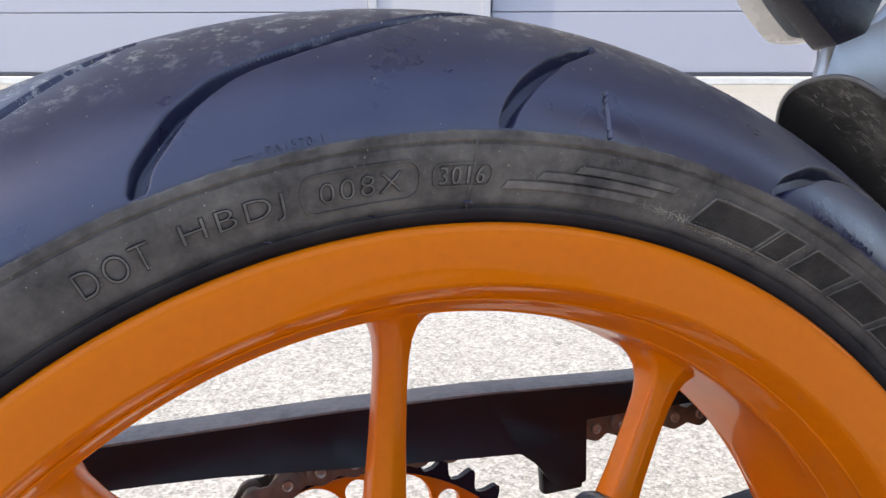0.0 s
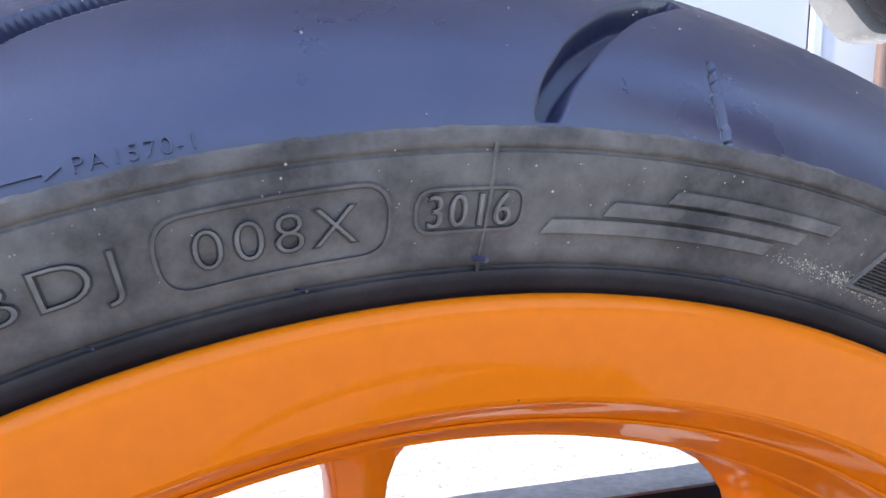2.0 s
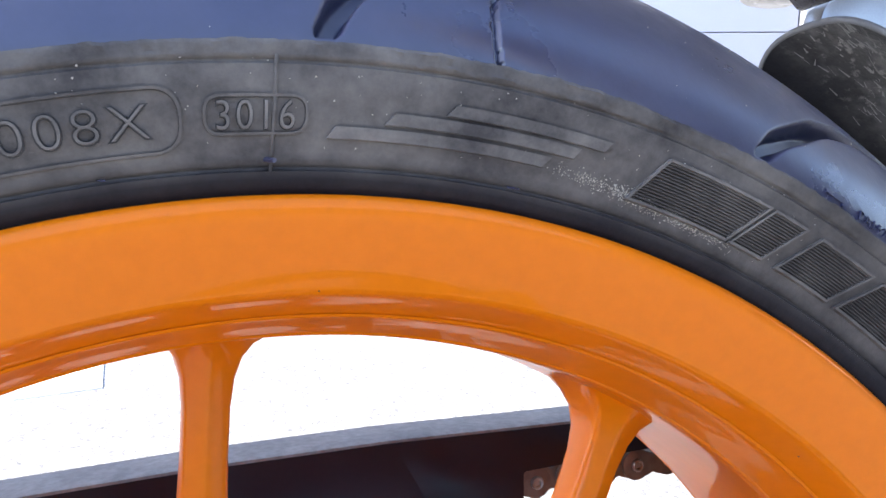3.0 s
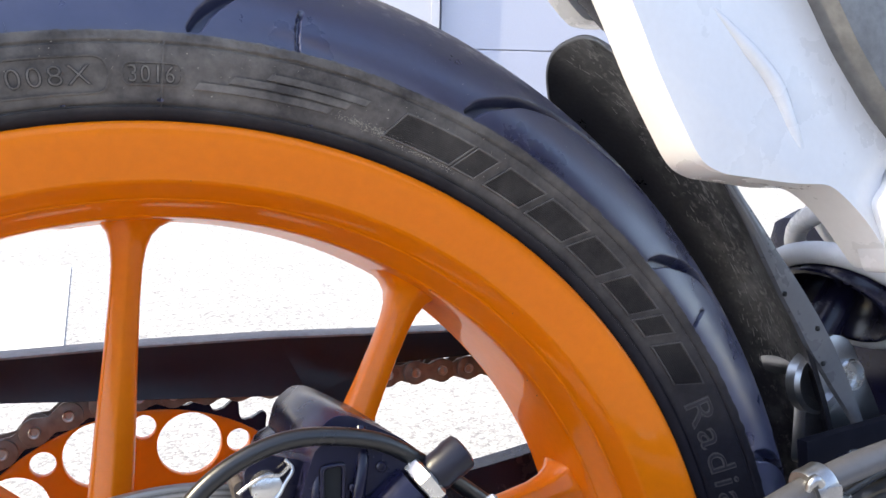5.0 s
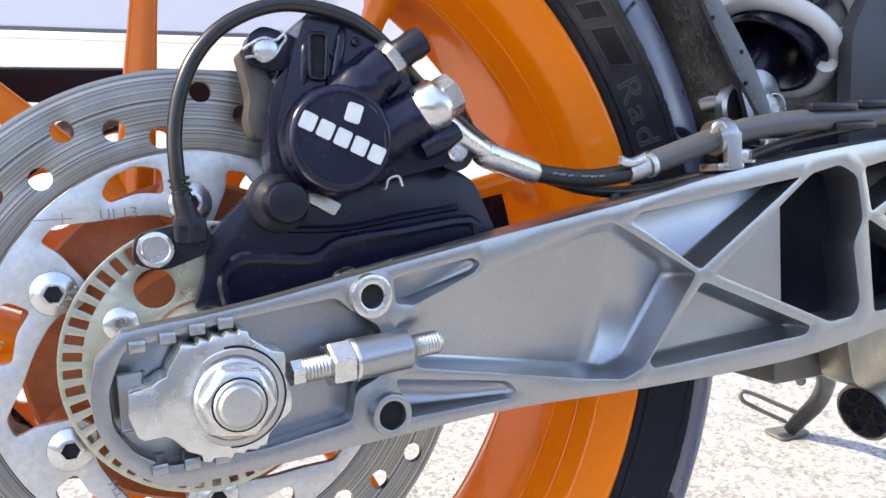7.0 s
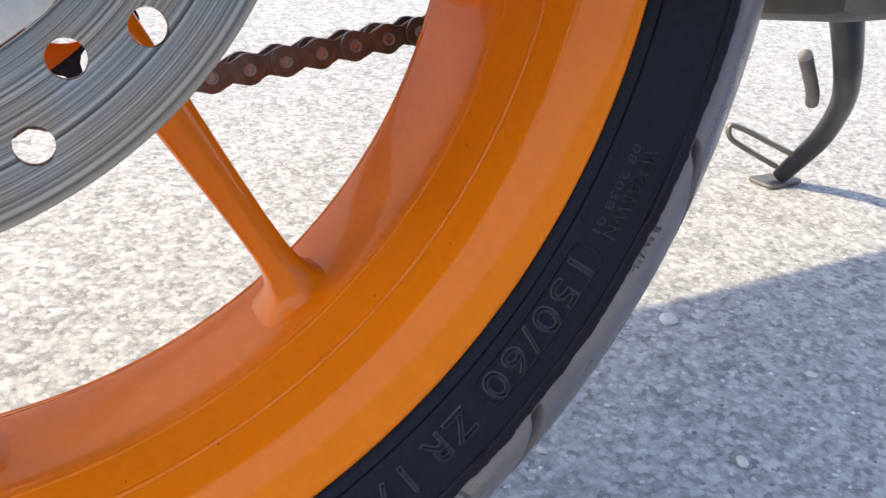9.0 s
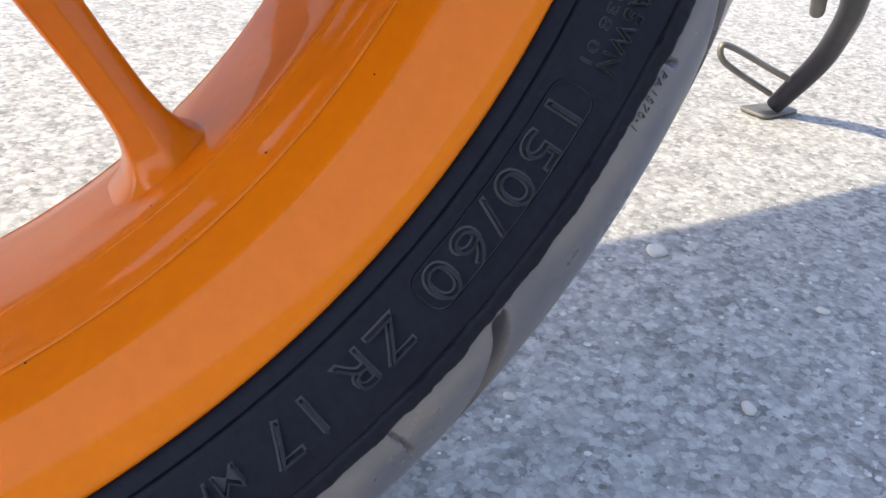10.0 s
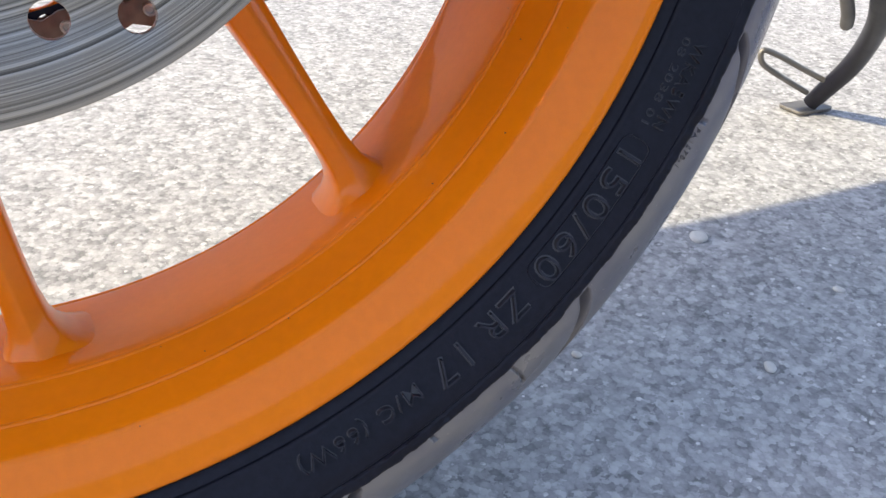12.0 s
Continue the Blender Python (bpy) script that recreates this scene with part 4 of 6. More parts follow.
outer = [tuple(p)[:2] for p in smooth_path([(x, z, 0) for x, z in UPPER], 4)] + [tuple(p)[:2] for p in smooth_path([(x, z, 0) for x, z in LOWER], 4)]
pockets = [
    ([(0.0622, 0.0114), (0.0771, 0.0198), (0.1005, 0.0266), (0.153, 0.0402), (0.1675, 0.0418), (0.2166, 0.0150), (0.1832, -0.0225), (0.1716, -0.0258), (0.1516, -0.0222), (0.0702, -0.0039)], 0.003),
    ([(0.1806, 0.0419), (0.1842, 0.0446), (0.2930, 0.0562), (0.2204, 0.0176)], 0.003),
    ([(0.2318, 0.0140), (0.3035, 0.0570), (0.3263, 0.0606), (0.3405, 0.0545), (0.3455, 0.0318), (0.3368, 0.0181), (0.3425, -0.0135), (0.3370, -0.0195), (0.3170, -0.0200)], 0.004),
    ([(0.2226, 0.0100), (0.2995, -0.0212), (0.2965, -0.0240), (0.1900, -0.0240), (0.1878, -0.0210)], 0.003),
    ([(0.3493, 0.0586), (0.3704, 0.0618), (0.43, 0.066), (0.355, 0.036)], 0.003),
    ([(0.352, 0.030), (0.44, -0.012), (0.43, -0.020), (0.3571, -0.0197)], 0.003),
    ([(0.366, 0.033), (0.47, 0.066), (0.47, -0.010)], 0.004),
    ([(0.0630, 0.0288), (0.0961, 0.0332), (0.0985, 0.0314), (0.0966, 0.0290), (0.0700, 0.0198), (0.0635, 0.0210)], 0.0016),
    ([(0.0620, -0.0085), (0.1098, -0.0175), (0.1130, -0.0210), (0.1110, -0.0230), (0.0662, -0.0220)], 0.0022),
    ([(-0.0310, 0.0178), (0.0062, 0.0226), (0.0398, 0.0254), (0.0445, 0.0204), (0.0560, 0.0128), (0.0560, -0.0048), (0.0450, -0.0090), (0.0428, -0.0196), (0.0111, -0.0226), (-0.0210, -0.0214), (-0.0300, -0.0150), (-0.0355, -0.0060), (-0.0360, 0.0050)], 0.003),
]
def grown(points, d):
    """A polygon moved outwards by d."""
    area = sum(p[0] * q[1] - q[0] * p[1] for p, q in zip(points, points[1:] + points[:1]))
    s = 1 if area > 0 else -1
    out = []
    for i, p in enumerate(points):
        a, b_ = (Vector(p) - Vector(points[i - 1])).normalized(), (Vector(points[(i + 1) % len(points)]) - Vector(p)).normalized()
        na, nb = Vector((a.y, -a.x)) * s, Vector((b_.y, -b_.x)) * s
        m = (na + nb) / max(1 + na.dot(nb), 0.35)
        out.append(tuple(Vector(p) + d * m))
    return out
pockets = [(grown(p, 0.0009 if k < 9 else 0.0), r) for k, (p, r) in enumerate(pockets)]
face = sheared(plate(outer, [rounded(p, r, 4) for p, r in pockets], -0.146, -0.1245, None, 0.0009))
for v in face.verts:
    depth = v.co.y - SLOPE * v.co.x
    if depth > -0.135 and v.co.x < 0.115:
        v.co.y -= 0.011 * min(1.0, (0.115 - v.co.x) / 0.03)
def pocket_floor(points, r, depth, draft):
    """The drafted walls and floor of a cast pocket; depth gives how deep the floor lies at a place."""
    bm = bmesh.new()
    rings = []
    for inset, share in ((-0.0004, 0.05), (draft * 0.35, 0.60), (draft * 0.65, 0.88), (draft, 1.0)):
        loop = rounded(grown(points, -inset), r, 4)
        rings.append([(x, -0.146 + share * depth(x, z), z) for x, z in loop])
    vs = grid_mesh(bm, rings, False, True)
    bm.faces.new(vs[-1])
    bmesh.ops.recalc_face_normals(bm, faces=bm.faces)
    bmesh.ops.triangulate(bm, faces=[f for f in bm.faces if len(f.verts) > 4])
    return sheared(bm)
swingarm = part("swingarm", face, ALUMINIUM, bike, "satin grey cast aluminium swingarm with crossed ribs", 35)
def main_depth(x, z):
    away = (x - 0.065) * 0.297 - (z - 0.0128) * 0.954
    return 0.0012 + 0.0165 * min(1.0, max(0.0, away / 0.030))
part("pocket", pocket_floor(*pockets[0], main_depth, 0.0040), ALUMINIUM, swingarm, "", 60)
part("pocket", pocket_floor(*pockets[1], lambda x, z: 0.0165, 0.0035), ALUMINIUM, swingarm, "", 60)
part("pocket", pocket_floor(*pockets[3], lambda x, z: 0.0165, 0.0035), ALUMINIUM, swingarm, "", 60)
part("pocket", pocket_floor(*pockets[7], lambda x, z: 0.003 + 0.012 * (0.0985 - x) / 0.036, 0.0012), ALUMINIUM, swingarm, "", 60)
part("pocket", pocket_floor(*pockets[8], lambda x, z: 0.003 + 0.011 * (0.1130 - x) / 0.05, 0.0018), ALUMINIUM, swingarm, "", 60)
part("web", sheared(plate([(min(x, 0.300), z * (0.97 if x > 0.058 else 0.72)) for x, z in outer if x < 0.32], [], -0.1265, -0.1225)), ALUMINIUM, swingarm, "", 35)
part("end_floor", sheared(plate(rounded(grown(pockets[9][0], 0.002), 0.004, 4), [], -0.1365, -0.1260)), ALUMINIUM, swingarm, "", 35)
part("inner_box", sheared(box((0.286, -0.100, -0.036), (0.52, -0.094, 0.080))), HOLLOW, swingarm, "hollow of the casting, coloured near-black for its shade", 0)
# wide flanges along both edges, reaching inwards
for edge, s in ((UPPER[2:], -1), (LOWER[:6], 1)):
    path = smooth_path([(x, 0, z) for x, z in edge], 4)
    bm = bmesh.new()
    deep = [float(np.interp(p.x, [0.08, 0.20], [0.15, 1.0])) for p in path]
    grid_mesh(bm, [[(p.x, -0.125 + y * k, p.z + s * (0.0012 if dz == 0 else dz)) for p, k in zip(path, deep)] for y, dz in ((0, 0), (0.017, 0), (0.018, 0.003), (0, 0.005))], True, False)
    bmesh.ops.recalc_face_normals(bm, faces=bm.faces)
    part("flange", sheared(bm), ALUMINIUM, swingarm, "", 40)
# Far arm and crossmember take the black material to paint their shade.
far = moved(sheared(plate(outer, [], -0.125, -0.108)), lambda c: Vector((c.x, -c.y, c.z)))
bmesh.ops.reverse_faces(far, faces=far.faces)
part("far_arm", far, BLACK, swingarm, "far arm of the swingarm, coloured black for its deep shade", 35)
part("crossmember", box((0.36, -0.03, -0.012), (0.46, 0.09, 0.062), None, 0.008), BLACK, swingarm, "", 40)
bm = bmesh.new()
def eyelet(x, z, r, hole, y0, y1, n=28):
    bm = plate(circle(r, x, z, n), [circle(hole, x, z, n)], y0, y1, None, 0.0006)
    plate(circle(hole, x, z, n), [], y0 + 0.012, y1, bm)
    return sheared(bm)
part("boss", eyelet(0.0522, 0.0247, 0.0080, 0.0043, -0.1500, -0.118), ZINC, swingarm, "threaded boss for a paddock stand", 35)
part("boss", eyelet(0.0574, -0.0192, 0.0078, 0.0052, -0.1505, -0.118), ALUMINIUM, swingarm, "", 35)
# Shallow near-black plugs paint the shaded depth of both bores.
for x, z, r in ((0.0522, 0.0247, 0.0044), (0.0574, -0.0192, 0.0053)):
    part("bore", sheared(plate(circle(r, x, z, 20), [], -0.1475, -0.1460)), NEAR_BLACK, swingarm, "near-black plug painted as the shaded threaded bore", 30)
for a, b_, w in (((0.0545, 0.0165), (0.062, 0.010), 0.003), ((0.0560, -0.0115), (0.0555, -0.0045), 0.003)):
    part("web_rib", sheared(tube([(a[0], -0.130, a[1]), (b_[0], -0.130, b_[1])], w, 10, None, 0)), ALUMINIUM, swingarm)
part("pivot_cover", sheared(box((0.44, -0.150, -0.03), (0.56, -0.10, 0.11), None, 0.01)), PLASTIC, bike, "black cover over the swingarm pivot", 40)

# -- chain adjuster and axle --
BLOCK = [(-0.0306, 0.0053), (-0.0238, 0.0066), (-0.0220, 0.0080), (-0.0193, 0.0087), (-0.0187, 0.0108), (-0.0149, 0.0162), (-0.0142, 0.0180), (-0.0112, 0.0174), (-0.0097, 0.0168), (-0.0085, 0.0188), (-0.0055, 0.0177), (-0.0043, 0.0195), (-0.0012, 0.0184), (0.0005, 0.0196), (0.0036, 0.0186), (0.0043, 0.0199), (0.0066, 0.0193),
         (0.0073, 0.0169), (0.0115, 0.0137), (0.0141, 0.0118), (0.0181, 0.0108), (0.0187, 0.0085), (0.0179, 0.0028), (0.0193, -0.0019), (0.0199, -0.0049), (0.0195, -0.0090), (0.0173, -0.0110), (0.0155, -0.0119), (0.0117, -0.0154), (0.0102, -0.0192), (0.0085, -0.0189), (0.0073, -0.0201), (0.0040, -0.0193), (0.0027, -0.0205),
         (0.0, -0.0196), (-0.0012, -0.0210), (-0.0038, -0.0201), (-0.0067, -0.0198), (-0.0077, -0.0208), (-0.0100, -0.0204), (-0.0106, -0.0180), (-0.0146, -0.0160), (-0.0187, -0.0112), (-0.0209, -0.0098), (-0.0270, -0.0099), (-0.0288, -0.0085), (-0.0310, -0.0019)]
adjuster = part("chain_adjuster", sheared(plate(BLOCK, [circle(0.0085, 0.0010, -0.0012, 30)], -0.1530, -0.1380, None, 0.0005)), ZINC, bike, "toothed aluminium chain adjuster block", 30)
AXLE = (0.0010, -0.1528, -0.0012)
def on_axle(profile, out, sides=None, n=48):
    return lathe(profile, (AXLE[0], AXLE[1] - out, AXLE[2]), (0, -1, 0), n, None, sides)
# A flat near-black disc paints the shade round the washer.
part("recess", on_axle([(0, 0.0166), (0.0004, 0.0166)], 0.0), NEAR_BLACK, adjuster, "near-black disc painted as the shaded gap round the washer")
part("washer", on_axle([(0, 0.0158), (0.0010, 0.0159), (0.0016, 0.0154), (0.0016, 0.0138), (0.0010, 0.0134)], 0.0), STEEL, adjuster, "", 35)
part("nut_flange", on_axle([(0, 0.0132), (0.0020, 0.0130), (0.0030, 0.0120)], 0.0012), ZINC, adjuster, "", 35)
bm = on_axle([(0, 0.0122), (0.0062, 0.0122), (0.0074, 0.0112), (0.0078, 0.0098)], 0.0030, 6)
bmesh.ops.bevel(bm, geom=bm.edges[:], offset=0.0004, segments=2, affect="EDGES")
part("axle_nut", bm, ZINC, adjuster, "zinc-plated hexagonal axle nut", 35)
# Another near-black disc paints the shade between nut and axle.
part("groove", on_axle([(0, 0.0086), (0.0004, 0.0086)], 0.0106), NEAR_BLACK, adjuster, "near-black disc painted as the shaded gap round the axle")
part("thread_end", on_axle([(0, 0.0080), (0.0008, 0.0080), (0.0014, 0.0074)], 0.0106), STEEL, adjuster, "", 35)
part("axle", on_axle([(0, 0.0068), (0.0022, 0.0066), (0.0030, 0.0058), (0.0031, 0.0010)], 0.0108), STEEL, adjuster, "bright flat end of the axle", 30)
part("axle_slot", sheared(box((-0.0335, -0.1440, -0.008), (-0.026, -0.1450, 0.010), None, 0.001)), ALUMINIUM, swingarm, "", 35)
for x, z in ((-0.0268, 0.0182), (-0.0177, 0.0196), (-0.0085, 0.0212), (0.0005, 0.0220), (-0.0229, -0.0215), (-0.0130, -0.0217), (-0.0035, -0.0220)):
    part("cast_tooth", sheared(box((x - 0.0026, -0.1480, z - 0.0020), (x + 0.0026, -0.1370, z + 0.0020), None, 0.0008)), ALUMINIUM, swingarm, "", 35)
bolt = part("adjuster_bolt", lathe([(0, 0.0046), (0.0042, 0.0046)], (0.0205, -0.1462, 0.0022), (1, 0.12, 0.02), sides=6), ZINC, bike, "threaded adjuster bolt with lock nut")
def thread(start, axis, length, r, n=20, pitch=0.00125):
    prof = []
    for k in range(int(length / pitch)):
        prof += [(k * pitch, r * 0.86), (k * pitch + pitch * 0.5, r)]
    return lathe(prof + [(length, r * 0.84)], start, axis, n)
ax = Vector((1, 0.15, 0.045)).normalized()
st = Vector((0.0240, -0.1460, 0.0024))
part("thread", thread(st, ax, 0.011, 0.0042), STEEL, bolt, "", 20)
part("lock_nut", lathe([(0, 0.0074), (0.0005, 0.0080), (0.0078, 0.0080), (0.0086, 0.0072)], st + ax * 0.0100, ax, sides=6), ZINC, bolt, "", 30)
part("collar", lathe([(0, 0.0074), (0.0006, 0.0078), (0.0012, 0.0078)], st + ax * 0.0186, ax), ZINC, bolt)
part("guide", lathe([(0, 0.0074), (0.0205, 0.0074), (0.0213, 0.0066)], st + ax * 0.0200, ax, 40), ALUMINIUM, bolt, "", 35)
part("thread", thread(st + ax * 0.0400, ax, 0.0148, 0.0044), STEEL, bolt, "", 20)

# -- brake caliper and its hanger --
hanger = plate(rounded([(0.0030, 0.0474), (0.020, 0.0627), (0.0401, 0.0764), (0.1013, 0.0707), (0.1138, 0.0626), (0.1250, 0.0360), (0.1250, 0.015), (-0.006, 0.015), (-0.0031, 0.0229), (0.0010, 0.0350)], 0.004, 4), [], -0.0985, -0.0860, None, 0.0012)
hanger = part("caliper_hanger", hanger, BLACK, bike, "black aluminium caliper hanger with cast ribs", 35)
def ridge(points, w=0.0026, y=-0.0985):
    return tube([(x, y, z) for x, z in points], w, 8, None, 3)
part("rib", ridge([(0.0085, 0.0200), (0.0070, 0.0300), (0.0110, 0.0365), (0.0180, 0.0385), (0.0378, 0.0362), (0.0450, 0.0372), (0.0540, 0.0418), (0.0800, 0.0440), (0.1104, 0.0464), (0.1139, 0.0377), (0.1150, 0.030)]), BLACK, hanger)
part("rib", ridge([(0.0330, 0.0480), (0.0560, 0.0470), (0.0800, 0.0500), (0.1050, 0.0525)], 0.0016), BLACK, hanger)
part("pad_backing", plate(rounded([(0.0383, 0.0600), (0.0512, 0.0522), (0.0545, 0.0565), (0.0434, 0.0630)], 0.0010, 3), [], -0.1010, -0.0975, None, 0.0004), STEEL, hanger, "bright edge of the brake pad's backing plate", 30)
part("cast_mark", plate(rounded([(0.083, 0.0360), (0.0935, 0.0385), (0.0925, 0.0425), (0.082, 0.0405)], 0.0008), [rounded([(0.0838, 0.0367), (0.0927, 0.0389), (0.0918, 0.0417), (0.083, 0.0399)], 0.0006)], -0.0990, -0.0983), BLACK, hanger, "", 30)
main = plate(rounded([(0.0415, 0.1275), (0.0558, 0.1265), (0.0692, 0.1202), (0.0805, 0.1121), (0.0823, 0.1008), (0.0917, 0.0935), (0.1087, 0.0830), (0.1090, 0.0770), (0.1006, 0.0712), (0.0758, 0.0662), (0.0433, 0.0621), (0.0307, 0.0718), (0.0290, 0.0859), (0.0370, 0.1155)], 0.004, 5), [], -0.1120, -0.0860, None, 0.0055, 4)
caliper = part("brake_caliper", main, BLACK, bike, "black floating brake caliper with a round piston cover", 40)
part("bridge", plate(rounded([(0.0375, 0.1130), (0.0425, 0.1285), (0.0490, 0.1332), (0.0545, 0.1326), (0.0700, 0.1235), (0.0790, 0.1160), (0.0740, 0.1060)], 0.0025, 4), [], -0.1040, -0.0430, None, 0.0026, 3), BLACK, caliper, "", 40)
part("inner_half", plate(rounded([(0.0300, 0.0800), (0.0330, 0.1180), (0.0560, 0.1240), (0.0820, 0.1080), (0.0900, 0.0760), (0.0600, 0.0620)], 0.006, 4), [], -0.0680, -0.0440, None, 0.003), BLACK, caliper, "", 40)
part("skirt", plate(rounded([(0.0300, 0.1045), (0.0380, 0.1120), (0.0440, 0.1290), (0.0560, 0.1290), (0.0600, 0.0700), (0.0440, 0.0600), (0.0262, 0.0680), (0.0262, 0.0912)], [0.004, 0.006, 0.004, 0.004, 0.004, 0.006, 0.005, 0.006], 5), [], -0.1070, -0.0880, None, 0.0045, 4), BLACK, caliper, "", 50)
slot = rounded([(0.0430, 0.1200), (0.0484, 0.1202), (0.0470, 0.1045), (0.0424, 0.1052)], 0.0014, 4)
lip = rounded([(0.0415, 0.1214), (0.0498, 0.1216), (0.0482, 0.1030), (0.0410, 0.1038)], 0.0022, 4)
part("slot_lip", plate(lip, [slot], -0.1140, -0.1100, None, 0.0007, 3), BLACK, caliper, "", 40)
# The slot's shaded depth is a near-black floor.
part("slot_floor", plate(slot, [], -0.1125, -0.1100), NEAR_BLACK, caliper, "", 30)
part("cast_rib", tube([(0.0508, -0.1125, 0.1025), (0.0530, -0.1130, 0.1120), (0.0552, -0.1115, 0.1210), (0.0566, -0.1060, 0.1290)], [0.0018, 0.0022, 0.0020, 0.0016], 12, None, 5), BLACK, caliper)
part("cast_rib", tube([(0.0390, -0.1090, 0.0980), (0.0402, -0.1110, 0.1060), (0.0412, -0.1110, 0.1150), (0.0440, -0.1070, 0.1260)], [0.0016, 0.0020, 0.0020, 0.0014], 12, None, 5), BLACK, caliper)
for x, z, r in ((0.0515, 0.1131, 0.0015), (0.0560, 0.1043, 0.0022), (0.0605, 0.1180, 0.0017)):
    part("cast_pin", lathe([(0, r), (0.0014, r), (0.0019, r * 0.7), (0.0019, r * 0.45), (0.0010, r * 0.4)], (x, -0.1118, z), (0, -1, 0), 16), BLACK, caliper)
PAD = material("brown_grey_backing_plate", (0.075, 0.062, 0.055), 0.45, 0.3, noise_scale=90, mix=0.6, second=(0.03, 0.027, 0.026), bump=0.2)
part("pad_plate", plate(rounded([(0.0184, 0.1160), (0.0215, 0.1175), (0.0320, 0.1018), (0.0330, 0.0969), (0.0300, 0.0820), (0.0214, 0.0838), (0.0198, 0.0908), (0.0216, 0.0990)], 0.0025, 4), [], -0.1010, -0.0860, None, 0.0012), PAD, caliper, "brown-grey steel backing plate of the brake pad", 40)
part("pin_lug", plate(rounded([(0.0205, 0.1110), (0.0215, 0.1215), (0.0270, 0.1250), (0.0400, 0.1210), (0.0400, 0.1090), (0.0300, 0.1080)], 0.003, 4), [], -0.1045, -0.0920, None, 0.002, 3), BLACK, caliper, "", 40)
cover = part("piston_cover", lathe([(0, 0.0215), (0.0020, 0.0208), (0.0040, 0.0203), (0.0088, 0.0201), (0.0103, 0.0196), (0.0113, 0.0185), (0.0115, 0.0176), (0.0113, 0.0168), (0.0109, 0.0165), (0.0109, 0.010), (0.0109, 0.001)], (0.0503, -0.1110, 0.0812), (0, -1, 0), 64), BLACK, caliper, "round black piston cover", 30)
CREAM = material("white_print", (0.58, 0.58, 0.56), 0.5, noise_scale=120, mix=0.2)
for k in range(5):
    t = (k - 2) * 0.0071
    bm = plate(rounded([(-0.0029, -0.0032), (0.0029, -0.0032), (0.0029, 0.0032), (-0.0029, 0.0032)], 0.0010, 3), [], -0.0004, 0.0004)
    m = Matrix.Translation((0.0505 + t * 0.89, -0.1223, 0.0815 - t * 0.455)) @ Matrix.Rotation(radians(27), 4, "Y")
    part("printed_block", moved(bm, lambda c, m=m: m @ c), CREAM, cover, "plain white printed block", 30)
m = Matrix.Translation((0.0552, -0.1223, 0.0905)) @ Matrix.Rotation(radians(20), 4, "Y")
part("printed_block", moved(plate(rounded([(-0.0030, -0.0036), (0.0030, -0.0036), (0.0030, 0.0036), (-0.0030, 0.0036)], 0.0012, 3), [], -0.0004, 0.0004), lambda c: m @ c), CREAM, cover, "plain white printed block", 30)
# ports at the upper front
part("port", tube([(0.0560, -0.1080, 0.0965), (0.0620, -0.1110, 0.1010), (0.0640, -0.1110, 0.1028), (0.0690, -0.1115, 0.1070), (0.0720, -0.1120, 0.1095)], [0.0120, 0.0118, 0.0104, 0.0100, 0.0092], 28, None, 4), BLACK, caliper)
part("bleed_collar", lathe([(0, 0.0078), (0.0006, 0.0082), (0.0044, 0.0082), (0.0052, 0.0072)], (0.0722, -0.1125, 0.1098), (0.76, -0.05, 0.55), sides=6), ZINC, caliper)
part("bleed_cap", lathe([(0, 0.0052), (0.002, 0.0060), (0.006, 0.0058), (0.009, 0.0062), (0.0125, 0.0058), (0.0132, 0.0045)], (0.0762, -0.1130, 0.1124), (0.80, -0.04, 0.50), 20), PLASTIC, caliper, "ribbed black rubber bleed cap")
part("port", tube([(0.0660, -0.1080, 0.0810), (0.0720, -0.1110, 0.0845), (0.0745, -0.1120, 0.0858), (0.0820, -0.1140, 0.0895), (0.0850, -0.1150, 0.0912)], [0.0125, 0.0120, 0.0106, 0.0102, 0.0095], 28, None, 4), BLACK, caliper)
part("lobe", tube([(0.0850, -0.1140, 0.0765), (0.0920, -0.1160, 0.0800), (0.0990, -0.1165, 0.0835)], [0.0048, 0.0056, 0.0040], 16, None, 4), BLACK, caliper)
part("small_bolt", lathe([(0, 0.0044), (0.003, 0.0044), (0.0037, 0.0036), (0.0038, 0.0010)], (0.1010, -0.1090, 0.0755), (0, -1, 0), 20), ZINC, caliper, "", 35)
part("lug", lathe([(0, 0.0085), (0.012, 0.0080), (0.0125, 0.0070)], (0.1010, -0.0975, 0.0755), (0, -1, 0), 24), BLACK, caliper)
part("slide_pin_boot", lathe([(0, 0.0120), (0.006, 0.0116), (0.007, 0.0098), (0.0085, 0.0106), (0.0105, 0.0082), (0.018, 0.0080), (0.0200, 0.0072), (0.0204, 0.0050)], (0.0292, -0.0990, 0.0590), (0.02, -1, 0), 30), PLASTIC, caliper, "black rubber boot of the slide pin", 35)
part("pad_pin", lathe([(0, 0.0046), (0.004, 0.0046), (0.0046, 0.0038)], (0.0272, -0.1040, 0.1157), (0, -1, 0), 24), ZINC, caliper)
clip = [(0.0195, -0.1078, 0.1125), (0.0230, -0.1082, 0.1128), (0.0260, -0.1085, 0.1110), (0.0300, -0.1085, 0.1130), (0.0325, -0.1080, 0.1165), (0.0350, -0.1075, 0.1200), (0.0330, -0.1070, 0.1230)]
part("spring_clip", tube(clip, 0.0006, 8, None, 5), ZINC, caliper)
part("spring_clip", tube([(0.0190, -0.1078, 0.1155), (0.0220, -0.1082, 0.1175), (0.0262, -0.1086, 0.1195), (0.0310, -0.1080, 0.1190), (0.0345, -0.1075, 0.1215)], 0.0006, 8, None, 5), ZINC, caliper)
